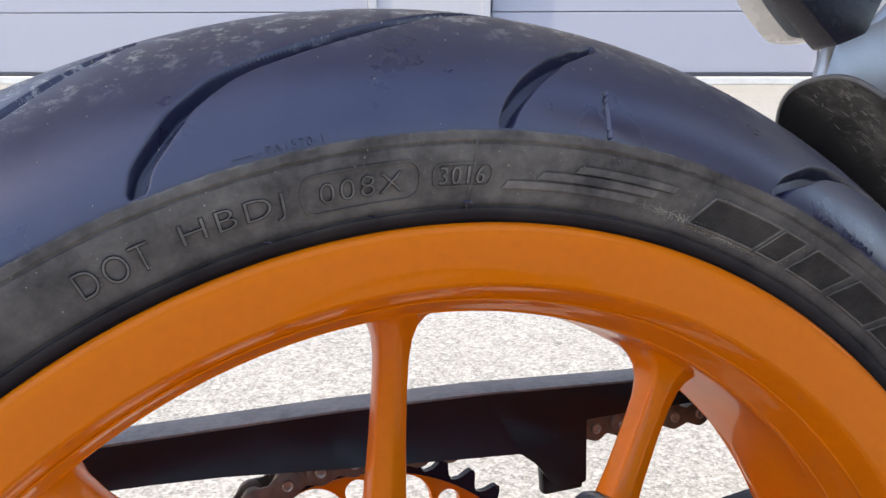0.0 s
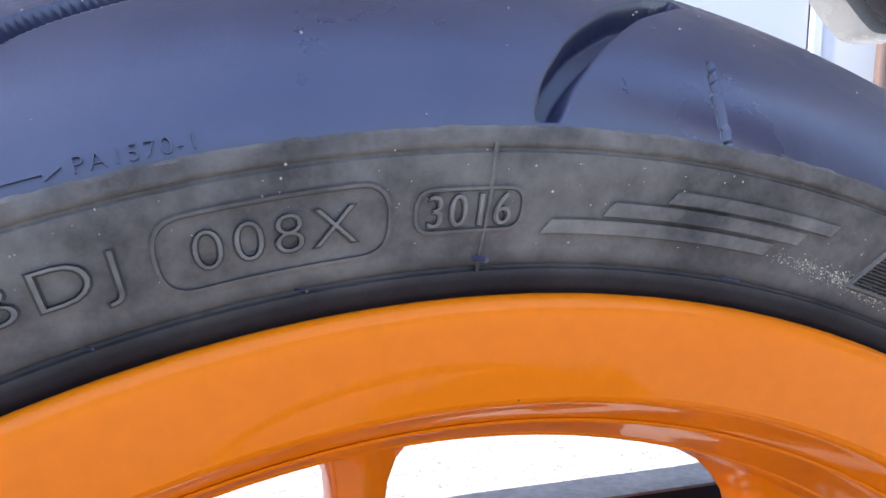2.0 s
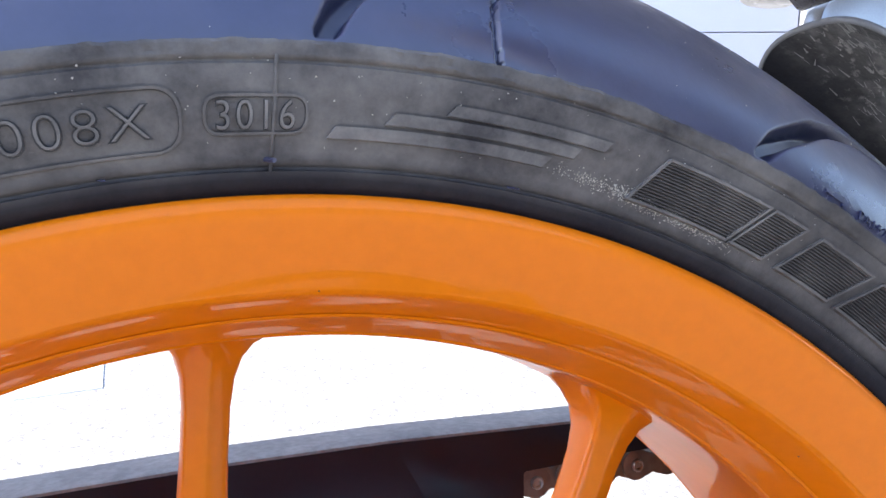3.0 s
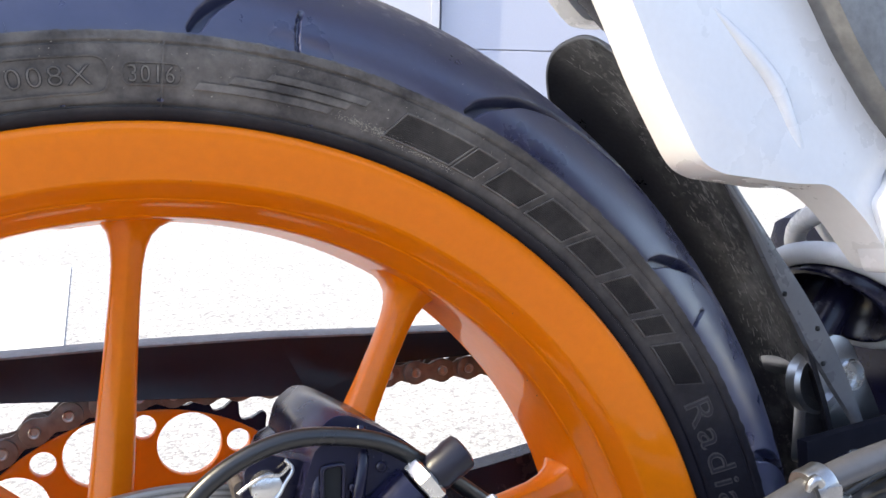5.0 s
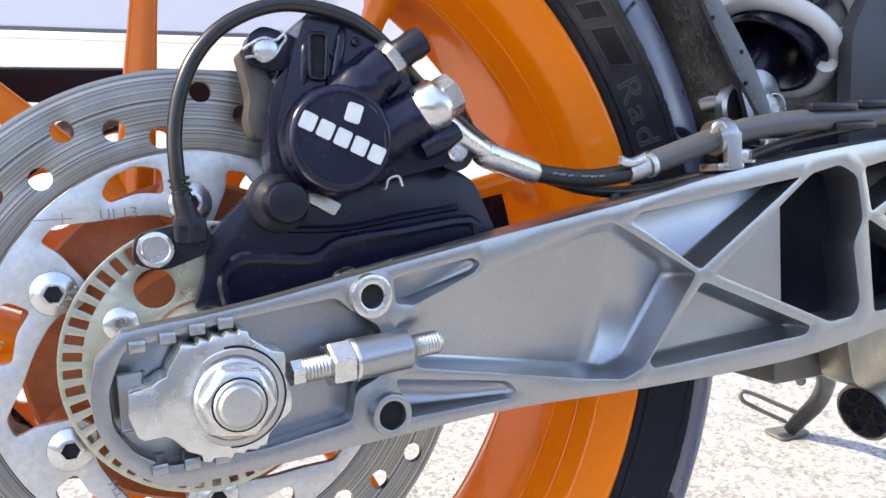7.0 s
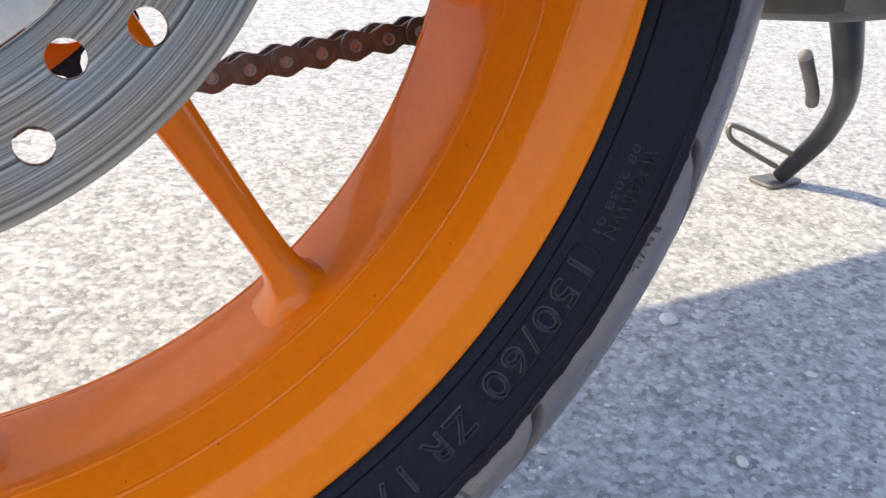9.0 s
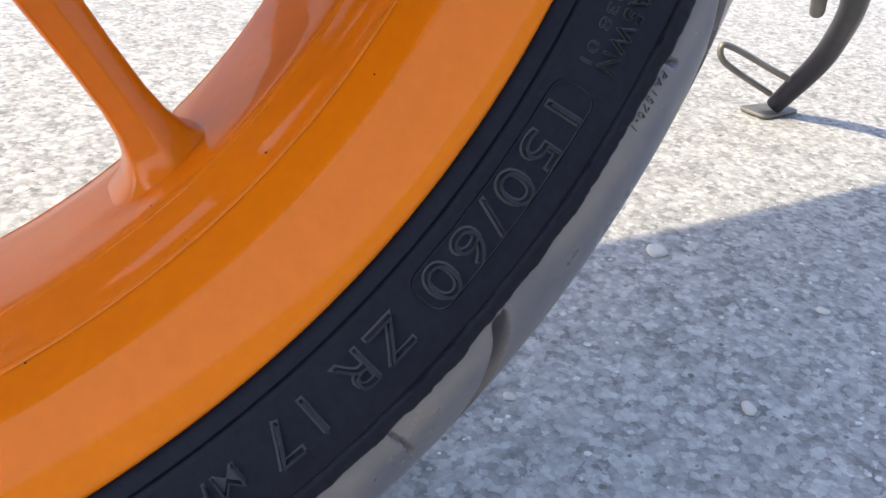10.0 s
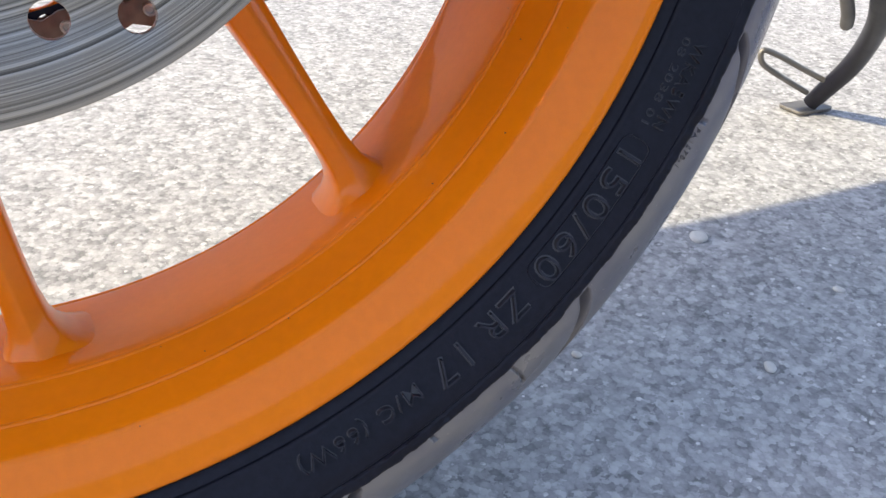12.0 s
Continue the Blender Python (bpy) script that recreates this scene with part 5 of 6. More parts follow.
part("retainer", tube([(0.0660, -0.1080, 0.0640), (0.0685, -0.1140, 0.0620), (0.0700, -0.1140, 0.0655), (0.0745, -0.1130, 0.0665), (0.0760, -0.1130, 0.0625)], 0.0006, 8, None, 4), STEEL, caliper)

# -- brake hose and sensor cable --
banjo = part("banjo_fitting", tube([(0.0835, -0.1150, 0.0905), (0.0860, -0.1160, 0.0920), (0.0910, -0.1170, 0.0945), (0.0935, -0.1175, 0.0960)], [0.0085, 0.0100, 0.0100, 0.0078], 24, None, 5), ZINC, bike, "zinc-plated banjo fitting of the brake hose")
part("banjo_bolt", lathe([(0, 0.0080), (0.0005, 0.0084), (0.0060, 0.0084), (0.0068, 0.0074)], (0.0925, -0.1174, 0.0955), (0.86, -0.12, 0.45), sides=6), ZINC, banjo, "", 30)
part("neck", tube([(0.0920, -0.1150, 0.0900), (0.1040, -0.1120, 0.0805), (0.1150, -0.1080, 0.0745)], [0.0036, 0.0040, 0.0042], 16, None, 5), ZINC, banjo)
part("ferrule", tube([(0.1130, -0.1085, 0.0755), (0.1170, -0.1065, 0.0735), (0.1380, -0.1010, 0.0665), (0.1420, -0.1000, 0.0652)], [0.0050, 0.0058, 0.0058, 0.0050], 20, None, 4), ZINC, banjo)
hose = part("brake_hose", tube([(0.1400, -0.1005, 0.0658), (0.1560, -0.1000, 0.0628), (0.1720, -0.1000, 0.0615), (0.1900, -0.1005, 0.0632), (0.2050, -0.1010, 0.0670)], 0.0042, 16), HOSE, bike, "black rubber brake hose")
part("sleeve", tube([(0.2000, -0.1010, 0.0660), (0.2143, -0.1010, 0.0700), (0.2479, -0.1010, 0.0790), (0.2750, -0.1000, 0.0830), (0.3020, -0.0990, 0.0850), (0.3485, -0.0970, 0.0868), (0.42, -0.094, 0.090), (0.50, -0.09, 0.095)], 0.0056, 18), SLEEVE, hose, "dark grey protective sleeve")
part("hose_clip", tube([(0.1830, -0.1055, 0.0690), (0.1880, -0.1065, 0.0675), (0.1950, -0.1062, 0.0695)], 0.0022, 10), ZINC, hose)
part("sleeve_clip", lathe([(0, 0.0054), (0.012, 0.0056)], (0.1895, -0.1005, 0.0632), (1, 0, 0.28), 16), STEEL, hose)
cable = part("sensor_cable", tube([(-0.0048, -0.1120, 0.0540), (-0.0075, -0.1140, 0.0640), (-0.0082, -0.1150, 0.0740), (-0.0080, -0.1150, 0.0850), (-0.0055, -0.1150, 0.0980), (0.0006, -0.1150, 0.1112), (0.0107, -0.1150, 0.1220), (0.0250, -0.1150, 0.1290), (0.0400, -0.1150, 0.1305), (0.0600, -0.1135, 0.1258), (0.0756, -0.1090, 0.1156), (0.0912, -0.0980, 0.1040), (0.1211, -0.0930, 0.0801), (0.1482, -0.0920, 0.0645), (0.1864, -0.0920, 0.0545), (0.2387, -0.0910, 0.0590), (0.2932, -0.0900, 0.0735), (0.36, -0.088, 0.083), (0.46, -0.085, 0.09)], 0.0027, 16, None, 10), HOSE, bike, "black cable of the wheel speed sensor")
part("boot", tube([(-0.0045, -0.1130, 0.0470), (-0.0048, -0.1130, 0.0520), (-0.0058, -0.1135, 0.0570), (-0.0068, -0.1138, 0.0620), (-0.0074, -0.1140, 0.0660)], [0.0050, 0.0050, 0.0040, 0.0036, 0.0030], 16, None, 5), PLASTIC, cable)
for k in range(6):
    z = 0.0575 + 0.0022 * k
    part("boot_ring", lathe([(0, 0.0030), (0.0004, 0.0038), (0.0010, 0.0038), (0.0014, 0.0030)], (-0.0060 - 0.0003 * k, -0.1136, z), (-0.15, -0.05, 1), 16), HOSE, cable, "", 40)
part("cable_holder", box((-0.0105, -0.1175, 0.0465), (0.0005, -0.1075, 0.0560), None, 0.0018), PLASTIC, cable, "", 40)
# Near-black boxes paint the shade inside the holder's two windows.
for x in (-0.0078, -0.0032):
    part("holder_window", box((x - 0.0012, -0.1180, 0.0510), (x + 0.0012, -0.1172, 0.0530)), NEAR_BLACK, cable, "", 0)
part("sensor_lug", plate(rounded([(-0.0250, 0.0400), (-0.0235, 0.0500), (-0.0130, 0.0525), (0.0010, 0.0535), (0.0035, 0.0470), (-0.0010, 0.0410), (-0.0150, 0.0365)], 0.004, 5), [], -0.1075, -0.0990, None, 0.001), PLASTIC, cable, "", 40)
part("sensor_body", lathe([(0, 0.0065), (0.018, 0.0065)], (-0.0040, -0.0905, 0.0470), (0, -1, 0), 20), PLASTIC, cable)
part("sensor_bolt", lathe([(0, 0.0064), (0.0012, 0.0066), (0.0020, 0.0062), (0.0022, 0.0050), (0.0019, 0.0046), (0.0019, 0.0010)], (-0.0168, -0.1070, 0.0447), (0, -1, 0), 24), ZINC, cable, "", 35)
part("cable_tie", tube([(0.1850, -0.0965, 0.0535), (0.1862, -0.0975, 0.0505), (0.1900, -0.0970, 0.0490)], 0.0028, 10), PLASTIC, cable)
clamp = part("hose_clamp", lathe([(0, 0.0060), (0.0, 0.0080), (0.0012, 0.0086), (0.0042, 0.0084), (0.0062, 0.0084), (0.0092, 0.0086), (0.0104, 0.0080), (0.0104, 0.0060)], (0.2385, -0.1010, 0.0768), (1, 0, 0.24), 36), ALUMINIUM, bike, "bent grey clamp that holds the brake hose", 50)
part("clamp_hook", tube([(0.2390, -0.1085, 0.0815), (0.2362, -0.1088, 0.0838), (0.2340, -0.1085, 0.0822), (0.2328, -0.1080, 0.0795)], [0.0022, 0.0022, 0.0018, 0.0010], 12, None, 4), ALUMINIUM, clamp)
part("clamp_leg", plate(rounded([(0.2410, 0.0630), (0.2410, 0.0800), (0.2495, 0.0800), (0.2495, 0.0630)], 0.0014, 3), [], -0.1095, -0.1060, None, 0.0009, 3), ALUMINIUM, clamp, "", 40)
part("clamp_foot", box((0.2370, -0.1075, 0.0615), (0.2530, -0.0930, 0.0655), None, 0.0012), ALUMINIUM, clamp, "", 35)
part("clamp_washer", lathe([(0, 0.0068), (0.0012, 0.0068)], (0.2590, -0.0985, 0.0655), (0, -0.1, 1), 24), ZINC, clamp)
part("clamp_bolt", lathe([(0, 0.0048), (0.0038, 0.0050), (0.0050, 0.0044)], (0.2590, -0.0985, 0.0667), (0, -0.1, 1), sides=6), ZINC, clamp, "", 30)
part("mount_block", box((0.2500, -0.1020, 0.0560), (0.2730, -0.0900, 0.0652), None, 0.002), PLASTIC, clamp, "", 35)
for x, z, w in ((0.315, 0.0915, 0.016), (0.345, 0.0930, 0.012), (0.330, 0.0815, 0.014)):
    part("hose_band", box((x - w, -0.1050, z - 0.0022), (x + w, -0.0930, z + 0.0018), None, 0.0012), PLASTIC, hose, "", 35)
part("sleeve_end", lathe([(0, 0.0060), (0.0016, 0.0064), (0.0030, 0.0060)], (0.2005, -0.1010, 0.0660), (1, 0, 0.28), 20), ZINC, hose)
for k, (x, w) in enumerate(((0.150, 0.0010), (0.1535, 0.0016), (0.158, 0.0010), (0.1655, 0.0018), (0.170, 0.0014), (0.174, 0.0014), (0.1945, 0.0012), (0.198, 0.0014))):
    z = float(np.interp(x, [0.14, 0.156, 0.172, 0.19, 0.205], [0.0658, 0.0628, 0.0615, 0.0632, 0.0670]))
    part("printed_bar", box((x - w, -0.1050, z + 0.0002), (x + w, -0.1040, z + 0.0010)), GREY, hose, "", 0)

# -- chain, sprocket, chain guard --
tooth = []
teeth = 42
for k in range(teeth):
    for f, r in ((0.0, 0.1060), (0.14, 0.1057), (0.28, 0.1080), (0.42, 0.1126), (0.50, 0.1141), (0.58, 0.1141), (0.66, 0.1126), (0.82, 0.1080)):
        tooth.append((r * math.cos(2 * math.pi * (k + f) / teeth), r * math.sin(2 * math.pi * (k + f) / teeth)))
cuts = [circle(0.0164, 0.0865 * math.cos(radians(104.0 + 30 * k)), 0.0865 * math.sin(radians(104.0 + 30 * k)), 30) for k in range(12)]
cuts += [circle(0.0061, 0.0950 * math.cos(radians(89.0 + 30 * k)), 0.0950 * math.sin(radians(89.0 + 30 * k)), 20) for k in range(12)]
sprocket = part("rear_sprocket", plate(circle(0.1036, n=160), cuts + [circle(0.045)], 0.1030, 0.1090, None, 0.0006), ORANGE, bike, "orange anodised rear sprocket with round holes", 30)
part("tooth_ring", plate(tooth, [circle(0.1034, n=160)], 0.1035, 0.1085), BLACK, sprocket, "greasy black tooth ring", 30)
PITCH = 2 * 0.1114 * math.sin(math.pi / 42)
stations = [(0.1114 * math.cos(radians(90 + 360 / 42 * k)), 0.1114 * math.sin(radians(90 + 360 / 42 * k))) for k in range(21, -1, -1)]
stations = [(0.0167 + 0.9888 * k * PITCH, -0.1101 + 0.1495 * k * PITCH) for k in range(16, -1, -1)] + stations
stations += [(k * PITCH, 0.1114 - 0.03 * k * PITCH) for k in range(1, 28)]
PIN = material("bright_pin_steel", (0.42, 0.39, 0.36), 0.35, 0.8, noise_scale=200, mix=0.5, second=(0.15, 0.11, 0.08))
def link_mesh(wide):
    """Two waisted plates with two hollow pins and their rollers."""
    loop = []
    for s in (1, -1):
        for k in range(-6, 7):
            a = radians(k * 20)
            loop.append((s * (PITCH / 2 + 0.0070 * math.cos(a)), s * 0.0070 * math.sin(a)))
        loop.append((0.0, s * 0.0043))
    bm = bmesh.new()
    for s in (-1, 1):
        plate(loop, [], s * wide - 0.0009, s * wide + 0.0009, bm, 0.0004)
    for s in (-1, 1):
        lathe([(0, 0.0048), (0.007, 0.0048)], (s * PITCH / 2, -0.0035, 0), (0, 1, 0), 14, bm)
    for s in (-1, 1):
        done = set(bm.faces)
        lathe([(0.0012, 0.0014), (0, 0.0016), (-0.0002, 0.0024), (0.0003, 0.0029), (2 * wide + 0.0042, 0.0029), (2 * wide + 0.0047, 0.0025)], (s * PITCH / 2, -wide - 0.0024, 0), (0, 1, 0), 14, bm)
        for f in bm.faces:
            if f not in done:
                f.material_index = 1
    return bm
chain = part("drive_chain", lathe([(0, 0.0048), (0.007, 0.0048)], (stations[-1][0], 0.1025, stations[-1][1]), (0, 1, 0), 14), CHAIN, bike, "brown greasy drive chain")
meshes = []
for k, (p, q) in enumerate(zip(stations, stations[1:])):
    ang = math.degrees(math.atan2(q[1] - p[1], q[0] - p[0]))
    at = Matrix.Translation(((p[0] + q[0]) / 2, 0.1060, (p[1] + q[1]) / 2)) @ pose(0, 0, 0, 0, -ang, 0)
    if k < 2:
        ob = part("chain_link", link_mesh(0.0062 + 0.0019 * k), CHAIN, chain, "", 40, at)
        ob.data.materials.append(PIN)
        meshes.append(ob.data)
    else:
        ob = new("chain_link", meshes[k % 2])
        ob.parent, ob.matrix_basis = chain, at
def lean_out(c):
    return Vector((c.x, c.y + 0.5 * max(0.0, c.z - 0.112), c.z))
guard = moved(plate(rounded([(-0.1300, 0.1370), (-0.1300, 0.1200), (-0.0941, 0.1190), (-0.0612, 0.1172), (-0.0145, 0.1128), (0.0510, 0.1065), (0.0853, 0.1035), (0.0940, 0.0962), (0.1025, 0.0835), (0.1216, 0.0823), (0.1244, 0.1150), (0.1578, 0.1148), (0.34, 0.1120), (0.34, 0.1230), (0.1667, 0.1285), (0.0706, 0.1340), (-0.0032, 0.1362)], 0.002, 3), [], 0.0895, 0.0920, None, 0.0006), lean_out)
guard = part("chain_guard", guard, PLASTIC, bike, "dusty black plastic chain guard", 35)
TOP = [(-0.130, 0.1372), (-0.0032, 0.1364), (0.0706, 0.1342), (0.1667, 0.1287), (0.34, 0.1232)]
bm = bmesh.new()
grid_mesh(bm, [[(x, y + 0.5 * (z - 0.112), z + dz) for x, z in TOP] for y, dz in ((0.0895, -0.001), (0.0900, 0.0008), (0.0925, 0.0016), (0.1140, 0.0020), (0.1150, -0.0005), (0.0925, -0.0008))], True, False)
bmesh.ops.recalc_face_normals(bm, faces=bm.faces)
# Paler than the guard: dust, plus the sunlight on this edge painted in.
DUSTY = material("sunlit_dusty_plastic", (0.13, 0.13, 0.132), 0.5, noise_scale=45, mix=0.8, second=(0.30, 0.295, 0.285), fine=300, fine_mix=0.2, bump=0.2)
part("guard_top", bm, DUSTY, guard, "dusty top edge, coloured paler as if sunlit", 50)
part("guard_foot", moved(box((0.098, 0.0925, 0.078), (0.1216, 0.1000, 0.095), None, 0.002), lambda c: c), PLASTIC, guard, "", 35)

# -- mudguard before the wheel --
def guard_point(s, v, thick):
    """A point of the channel; s runs up its length, v across it, and its top end is round."""
    a = radians(4 + (53.2 - 5.5 * abs(v) ** 3.2 - 4) * s)
    r = 0.3475 - 0.016 * abs(v) ** 2.2 + thick
    return (r * math.cos(a), (v * 0.043 + 0.007) * (1.03 if thick else 1.0), r * math.sin(a))
bm = bmesh.new()
rows = []
for s in np.linspace(0, 1, 56):
    across = np.linspace(-1, 1, 25)
    rows.append([guard_point(s, v, 0.0) for v in across] + [guard_point(s, v, 0.0022) for v in across[::-1]])
vs = grid_mesh(bm, rows, False, True)
bm.faces.new(vs[0])
for k in range(24):
    bm.faces.new((vs[-1][k], vs[-1][49 - k], vs[-1][48 - k], vs[-1][k + 1]))
bmesh.ops.recalc_face_normals(bm, faces=bm.faces)
SCUFF = material("dusty_black_plastic", (0.008, 0.008, 0.011), 0.36, noise_scale=60, mix=0.2, second=(0.03, 0.03, 0.032), fine=500, fine_mix=0.3, bump=0.3, spec=0.35)
def scuffed(m, middle, half):
    """Dry dust, wiped along the channel, in a band down its middle."""
    nt = m.node_tree
    b = nt.nodes["Principled BSDF"]
    old = b.inputs["Base Color"].links[0].from_socket
    co, sep = nt.nodes.new("ShaderNodeTexCoord"), nt.nodes.new("ShaderNodeSeparateXYZ")
    nt.links.new(co.outputs["Object"], sep.inputs["Vector"])
    off, away, band = nt.nodes.new("ShaderNodeMath"), nt.nodes.new("ShaderNodeMath"), nt.nodes.new("ShaderNodeMapRange")
    off.operation, away.operation = "SUBTRACT", "ABSOLUTE"
    off.inputs[1].default_value = middle
    nt.links.new(sep.outputs["Y"], off.inputs[0])
    nt.links.new(off.outputs["Value"], away.inputs[0])
    band.inputs["From Min"].default_value, band.inputs["From Max"].default_value = half, half * 0.2
    nt.links.new(away.outputs["Value"], band.inputs["Value"])
    total = None
    for scale, low, high, most in ((55, 0.47, 0.68, 0.55), (210, 0.55, 0.64, 0.75)):
        blot, cut, hold = nt.nodes.new("ShaderNodeTexNoise"), nt.nodes.new("ShaderNodeMapRange"), nt.nodes.new("ShaderNodeMath")
        blot.inputs["Scale"].default_value, blot.inputs["Detail"].default_value, blot.inputs["Roughness"].default_value = scale, 8, 0.65
        nt.links.new(co.outputs["Object"], blot.inputs["Vector"])
        cut.inputs["From Min"].default_value, cut.inputs["From Max"].default_value, cut.inputs["To Max"].default_value = low, high, most
        nt.links.new(blot.outputs["Fac"], cut.inputs["Value"])
        hold.operation = "MULTIPLY"
        nt.links.new(band.outputs["Result"], hold.inputs[0])
        nt.links.new(cut.outputs["Result"], hold.inputs[1])
        if total is None:
            total = hold.outputs["Value"]
        else:
            both = nt.nodes.new("ShaderNodeMath")
            both.operation = "MAXIMUM"
            nt.links.new(total, both.inputs[0])
            nt.links.new(hold.outputs["Value"], both.inputs[1])
            total = both.outputs["Value"]
    mx = nt.nodes.new("ShaderNodeMix")
    mx.data_type = "RGBA"
    nt.links.new(total, mx.inputs["Factor"])
    nt.links.new(old, mx.inputs["A"])
    mx.inputs["B"].default_value = (0.20, 0.19, 0.18, 1)
    nt.links.new(mx.outputs["Result"], b.inputs["Base Color"])


scuffed(SCUFF, -0.001, 0.030)
mudguard = part("mudguard", bm, SCUFF, bike, "dusty black plastic inner mudguard", 60)
# a rolled lip round the free edge
loop = [guard_point(s, -1, 0.001) for s in np.linspace(0.55, 1, 20)] + [guard_point(1, v, 0.001) for v in np.linspace(-1, 1, 25)[1:]] + [guard_point(s, 1, 0.001) for s in np.linspace(1, 0.55, 20)[1:]]
part("lip", tube(loop, 0.0012, 10, None, 0), GREY, mudguard, "", 60)
bm = bmesh.new()
rows = []
for a in np.linspace(4, 46, 40):
    ca, sa = math.cos(radians(a)), math.sin(radians(a))
    r0 = float(np.interp(a, [4, 9, 12.7, 16.5, 20.9, 26.1, 30.1, 35.2, 40.1, 46], [0.3545, 0.3515, 0.3477, 0.3390, 0.3317, 0.3284, 0.3285, 0.3307, 0.3329, 0.3345]))
    r1 = float(np.interp(a, [4, 9, 12.6, 20.3, 25, 29.7, 35.5, 39.5, 46], [0.3570, 0.3560, 0.3543, 0.3482, 0.3434, 0.3386, 0.3366, 0.3373, 0.3360]))
    rows.append([(r * ca, y, r * sa) for r, y in ((r0, -0.0355), (r0 + 0.0008, -0.0378), ((r0 + r1) / 2, -0.0384), (r1 - 0.0008, -0.0378), (r1, -0.0355), ((r0 + r1) / 2, -0.0330))])
vs = grid_mesh(bm, rows, False, True)
bm.faces.new(vs[0])
bm.faces.new(list(reversed(vs[-1])))
bmesh.ops.recalc_face_normals(bm, faces=bm.faces)
part("edge_strip", bm, STRIP, mudguard, "dull grey edge strip", 60)
for a, r in ((26.6, 0.3300), (22.2, 0.3408), (19.2, 0.3370)):
    part("screw", lathe([(0, 0.0013), (0.0006, 0.0013), (0.0008, 0.0009)], (r * math.cos(radians(a)), -0.0382, r * math.sin(radians(a))), (0, -1, 0), 14), NEAR_BLACK, mudguard)
# dry scuffs along the inside of the channel
bm = bmesh.new()
for k in range(420):
    v, s = rng.gauss(-0.2, 0.28), rng.uniform(0.25, 0.99)
    if abs(v) > 0.92:
        continue
    p, q = Vector(guard_point(s, v, -0.0002)), Vector(guard_point(min(s + rng.uniform(0.004, 0.02), 1.0), v + rng.gauss(0, 0.02), -0.0002))
    w = (q - p).cross(Vector(p).normalized()).normalized() * rng.uniform(0.00008, 0.00045)
    bm.faces.new([bm.verts.new(x) for x in (p - w, p + w, q + w * 0.4, q - w * 0.4)])
PALE = material("pale_scuff", (0.22, 0.215, 0.21), 0.8, noise_scale=200, mix=0.3)
tagged(part("dust", bm, PALE, mudguard, "pale dry scuffs on the black plastic", 0), kind="stuff")

# -- shock absorber --
# its axis leans well forward, so that the spring's seat is seen from below, as a hollow cup
seat_c, ax = Vector((0.3775, 0.0, 0.1425)), Vector((0.69, 0.03, 0.72)).normalized()
base = seat_c - ax * 0.050
e1 = Vector((0, 1, 0))
e2 = ax.cross(e1).normalized()
e1 = e2.cross(ax)
shock = part("shock_absorber", lathe([(0.070, 0.0095), (0.066, 0.0120), (0.058, 0.0206), (0.050, 0.0267), (0.038, 0.0288), (0.0365, 0.0301), (0.0365, 0.0325), (0.0378, 0.0337), (0.044, 0.0340), (0.045, 0.0378), (0.0475, 0.0378), (0.0490, 0.0365), (0.062, 0.0258), (0.074, 0.0108)], base, ax, 56), BLACK, bike, "shock absorber with a white coil spring", 40)
part("lower_tube", lathe([(0.004, 0.009), (0.010, 0.0105), (0.060, 0.0105), (0.068, 0.013)], base, ax, 32), BLACK, shock, "", 40)
part("shock_rod", lathe([(0.072, 0.0065), (0.24, 0.0065)], base, ax, 24), ZINC, shock)
part("shock_body", lathe([(0.124, 0.022), (0.128, 0.0265), (0.28, 0.0265)], base, ax, 40), GREY, shock, "", 35)
coil = []
for deg in range(215, 215 + 360 * 3, 10):
    rise = 0.0435 + 0.031 * max(0.0, deg - 440) / 360
    coil.append(base + ax * rise + 0.0382 * (math.cos(radians(deg)) * e1 + math.sin(radians(deg)) * e2))
part("coil_spring", tube(coil, 0.0063, 16, None, 0), WHITE, shock, "white painted coil spring")
YELLOW = material("yellow_bump_stop", (0.75, 0.55, 0.06), 0.5, noise_scale=60)
part("bump_stop", lathe([(0.064, 0.012), (0.067, 0.0175), (0.071, 0.0165), (0.073, 0.008)], base, ax, 24), YELLOW, shock)
part("shock_eye", tube([base + Vector((0, -0.018, 0)), base + Vector((0, 0.018, 0))], 0.013, 20, None, 0), ALUMINIUM, shock)
bracket = plate(rounded([(0.318, 0.055), (0.326, 0.108), (0.342, 0.1225), (0.356, 0.118), (0.374, 0.080), (0.384, 0.055)], [0.004, 0.014, 0.012, 0.012, 0.01, 0.004], 5), [circle(0.0072, 0.3545, 0.0985, 24)], -0.022, -0.014, None, 0.0012)
part("shock_bracket", bracket, ALUMINIUM, swingarm, "cast lug for the shock absorber", 35)
part("bracket_ring", lathe([(0, 0.0072), (0.0, 0.0088), (0.002, 0.0090), (0.0030, 0.0082), (0.0030, 0.0074), (0.0, 0.0062), (-0.004, 0.006)], (0.3545, -0.0215, 0.0985), (0, -1, 0), 30), ZINC, swingarm, "", 40)
part("bushing", lathe([(0, 0.017), (0.006, 0.017), (0.008, 0.015), (0.008, 0.011), (0.005, 0.009)], (0.330, -0.018, 0.098), (0, -1, 0), 40), ALUMINIUM, swingarm, "", 40)
part("end_cap", lathe([(0, 0.0110), (0.0030, 0.0112), (0.0036, 0.0100)], (0.300, -0.075, 0.0700), (0, -0.1, 1), 28), BLACK, swingarm, "", 35)
part("end_bolt", lathe([(0, 0.0062), (0.0030, 0.0062), (0.0036, 0.0052)], (0.300, -0.0755, 0.0735), (0, -0.1, 1), 20), ZINC, swingarm)

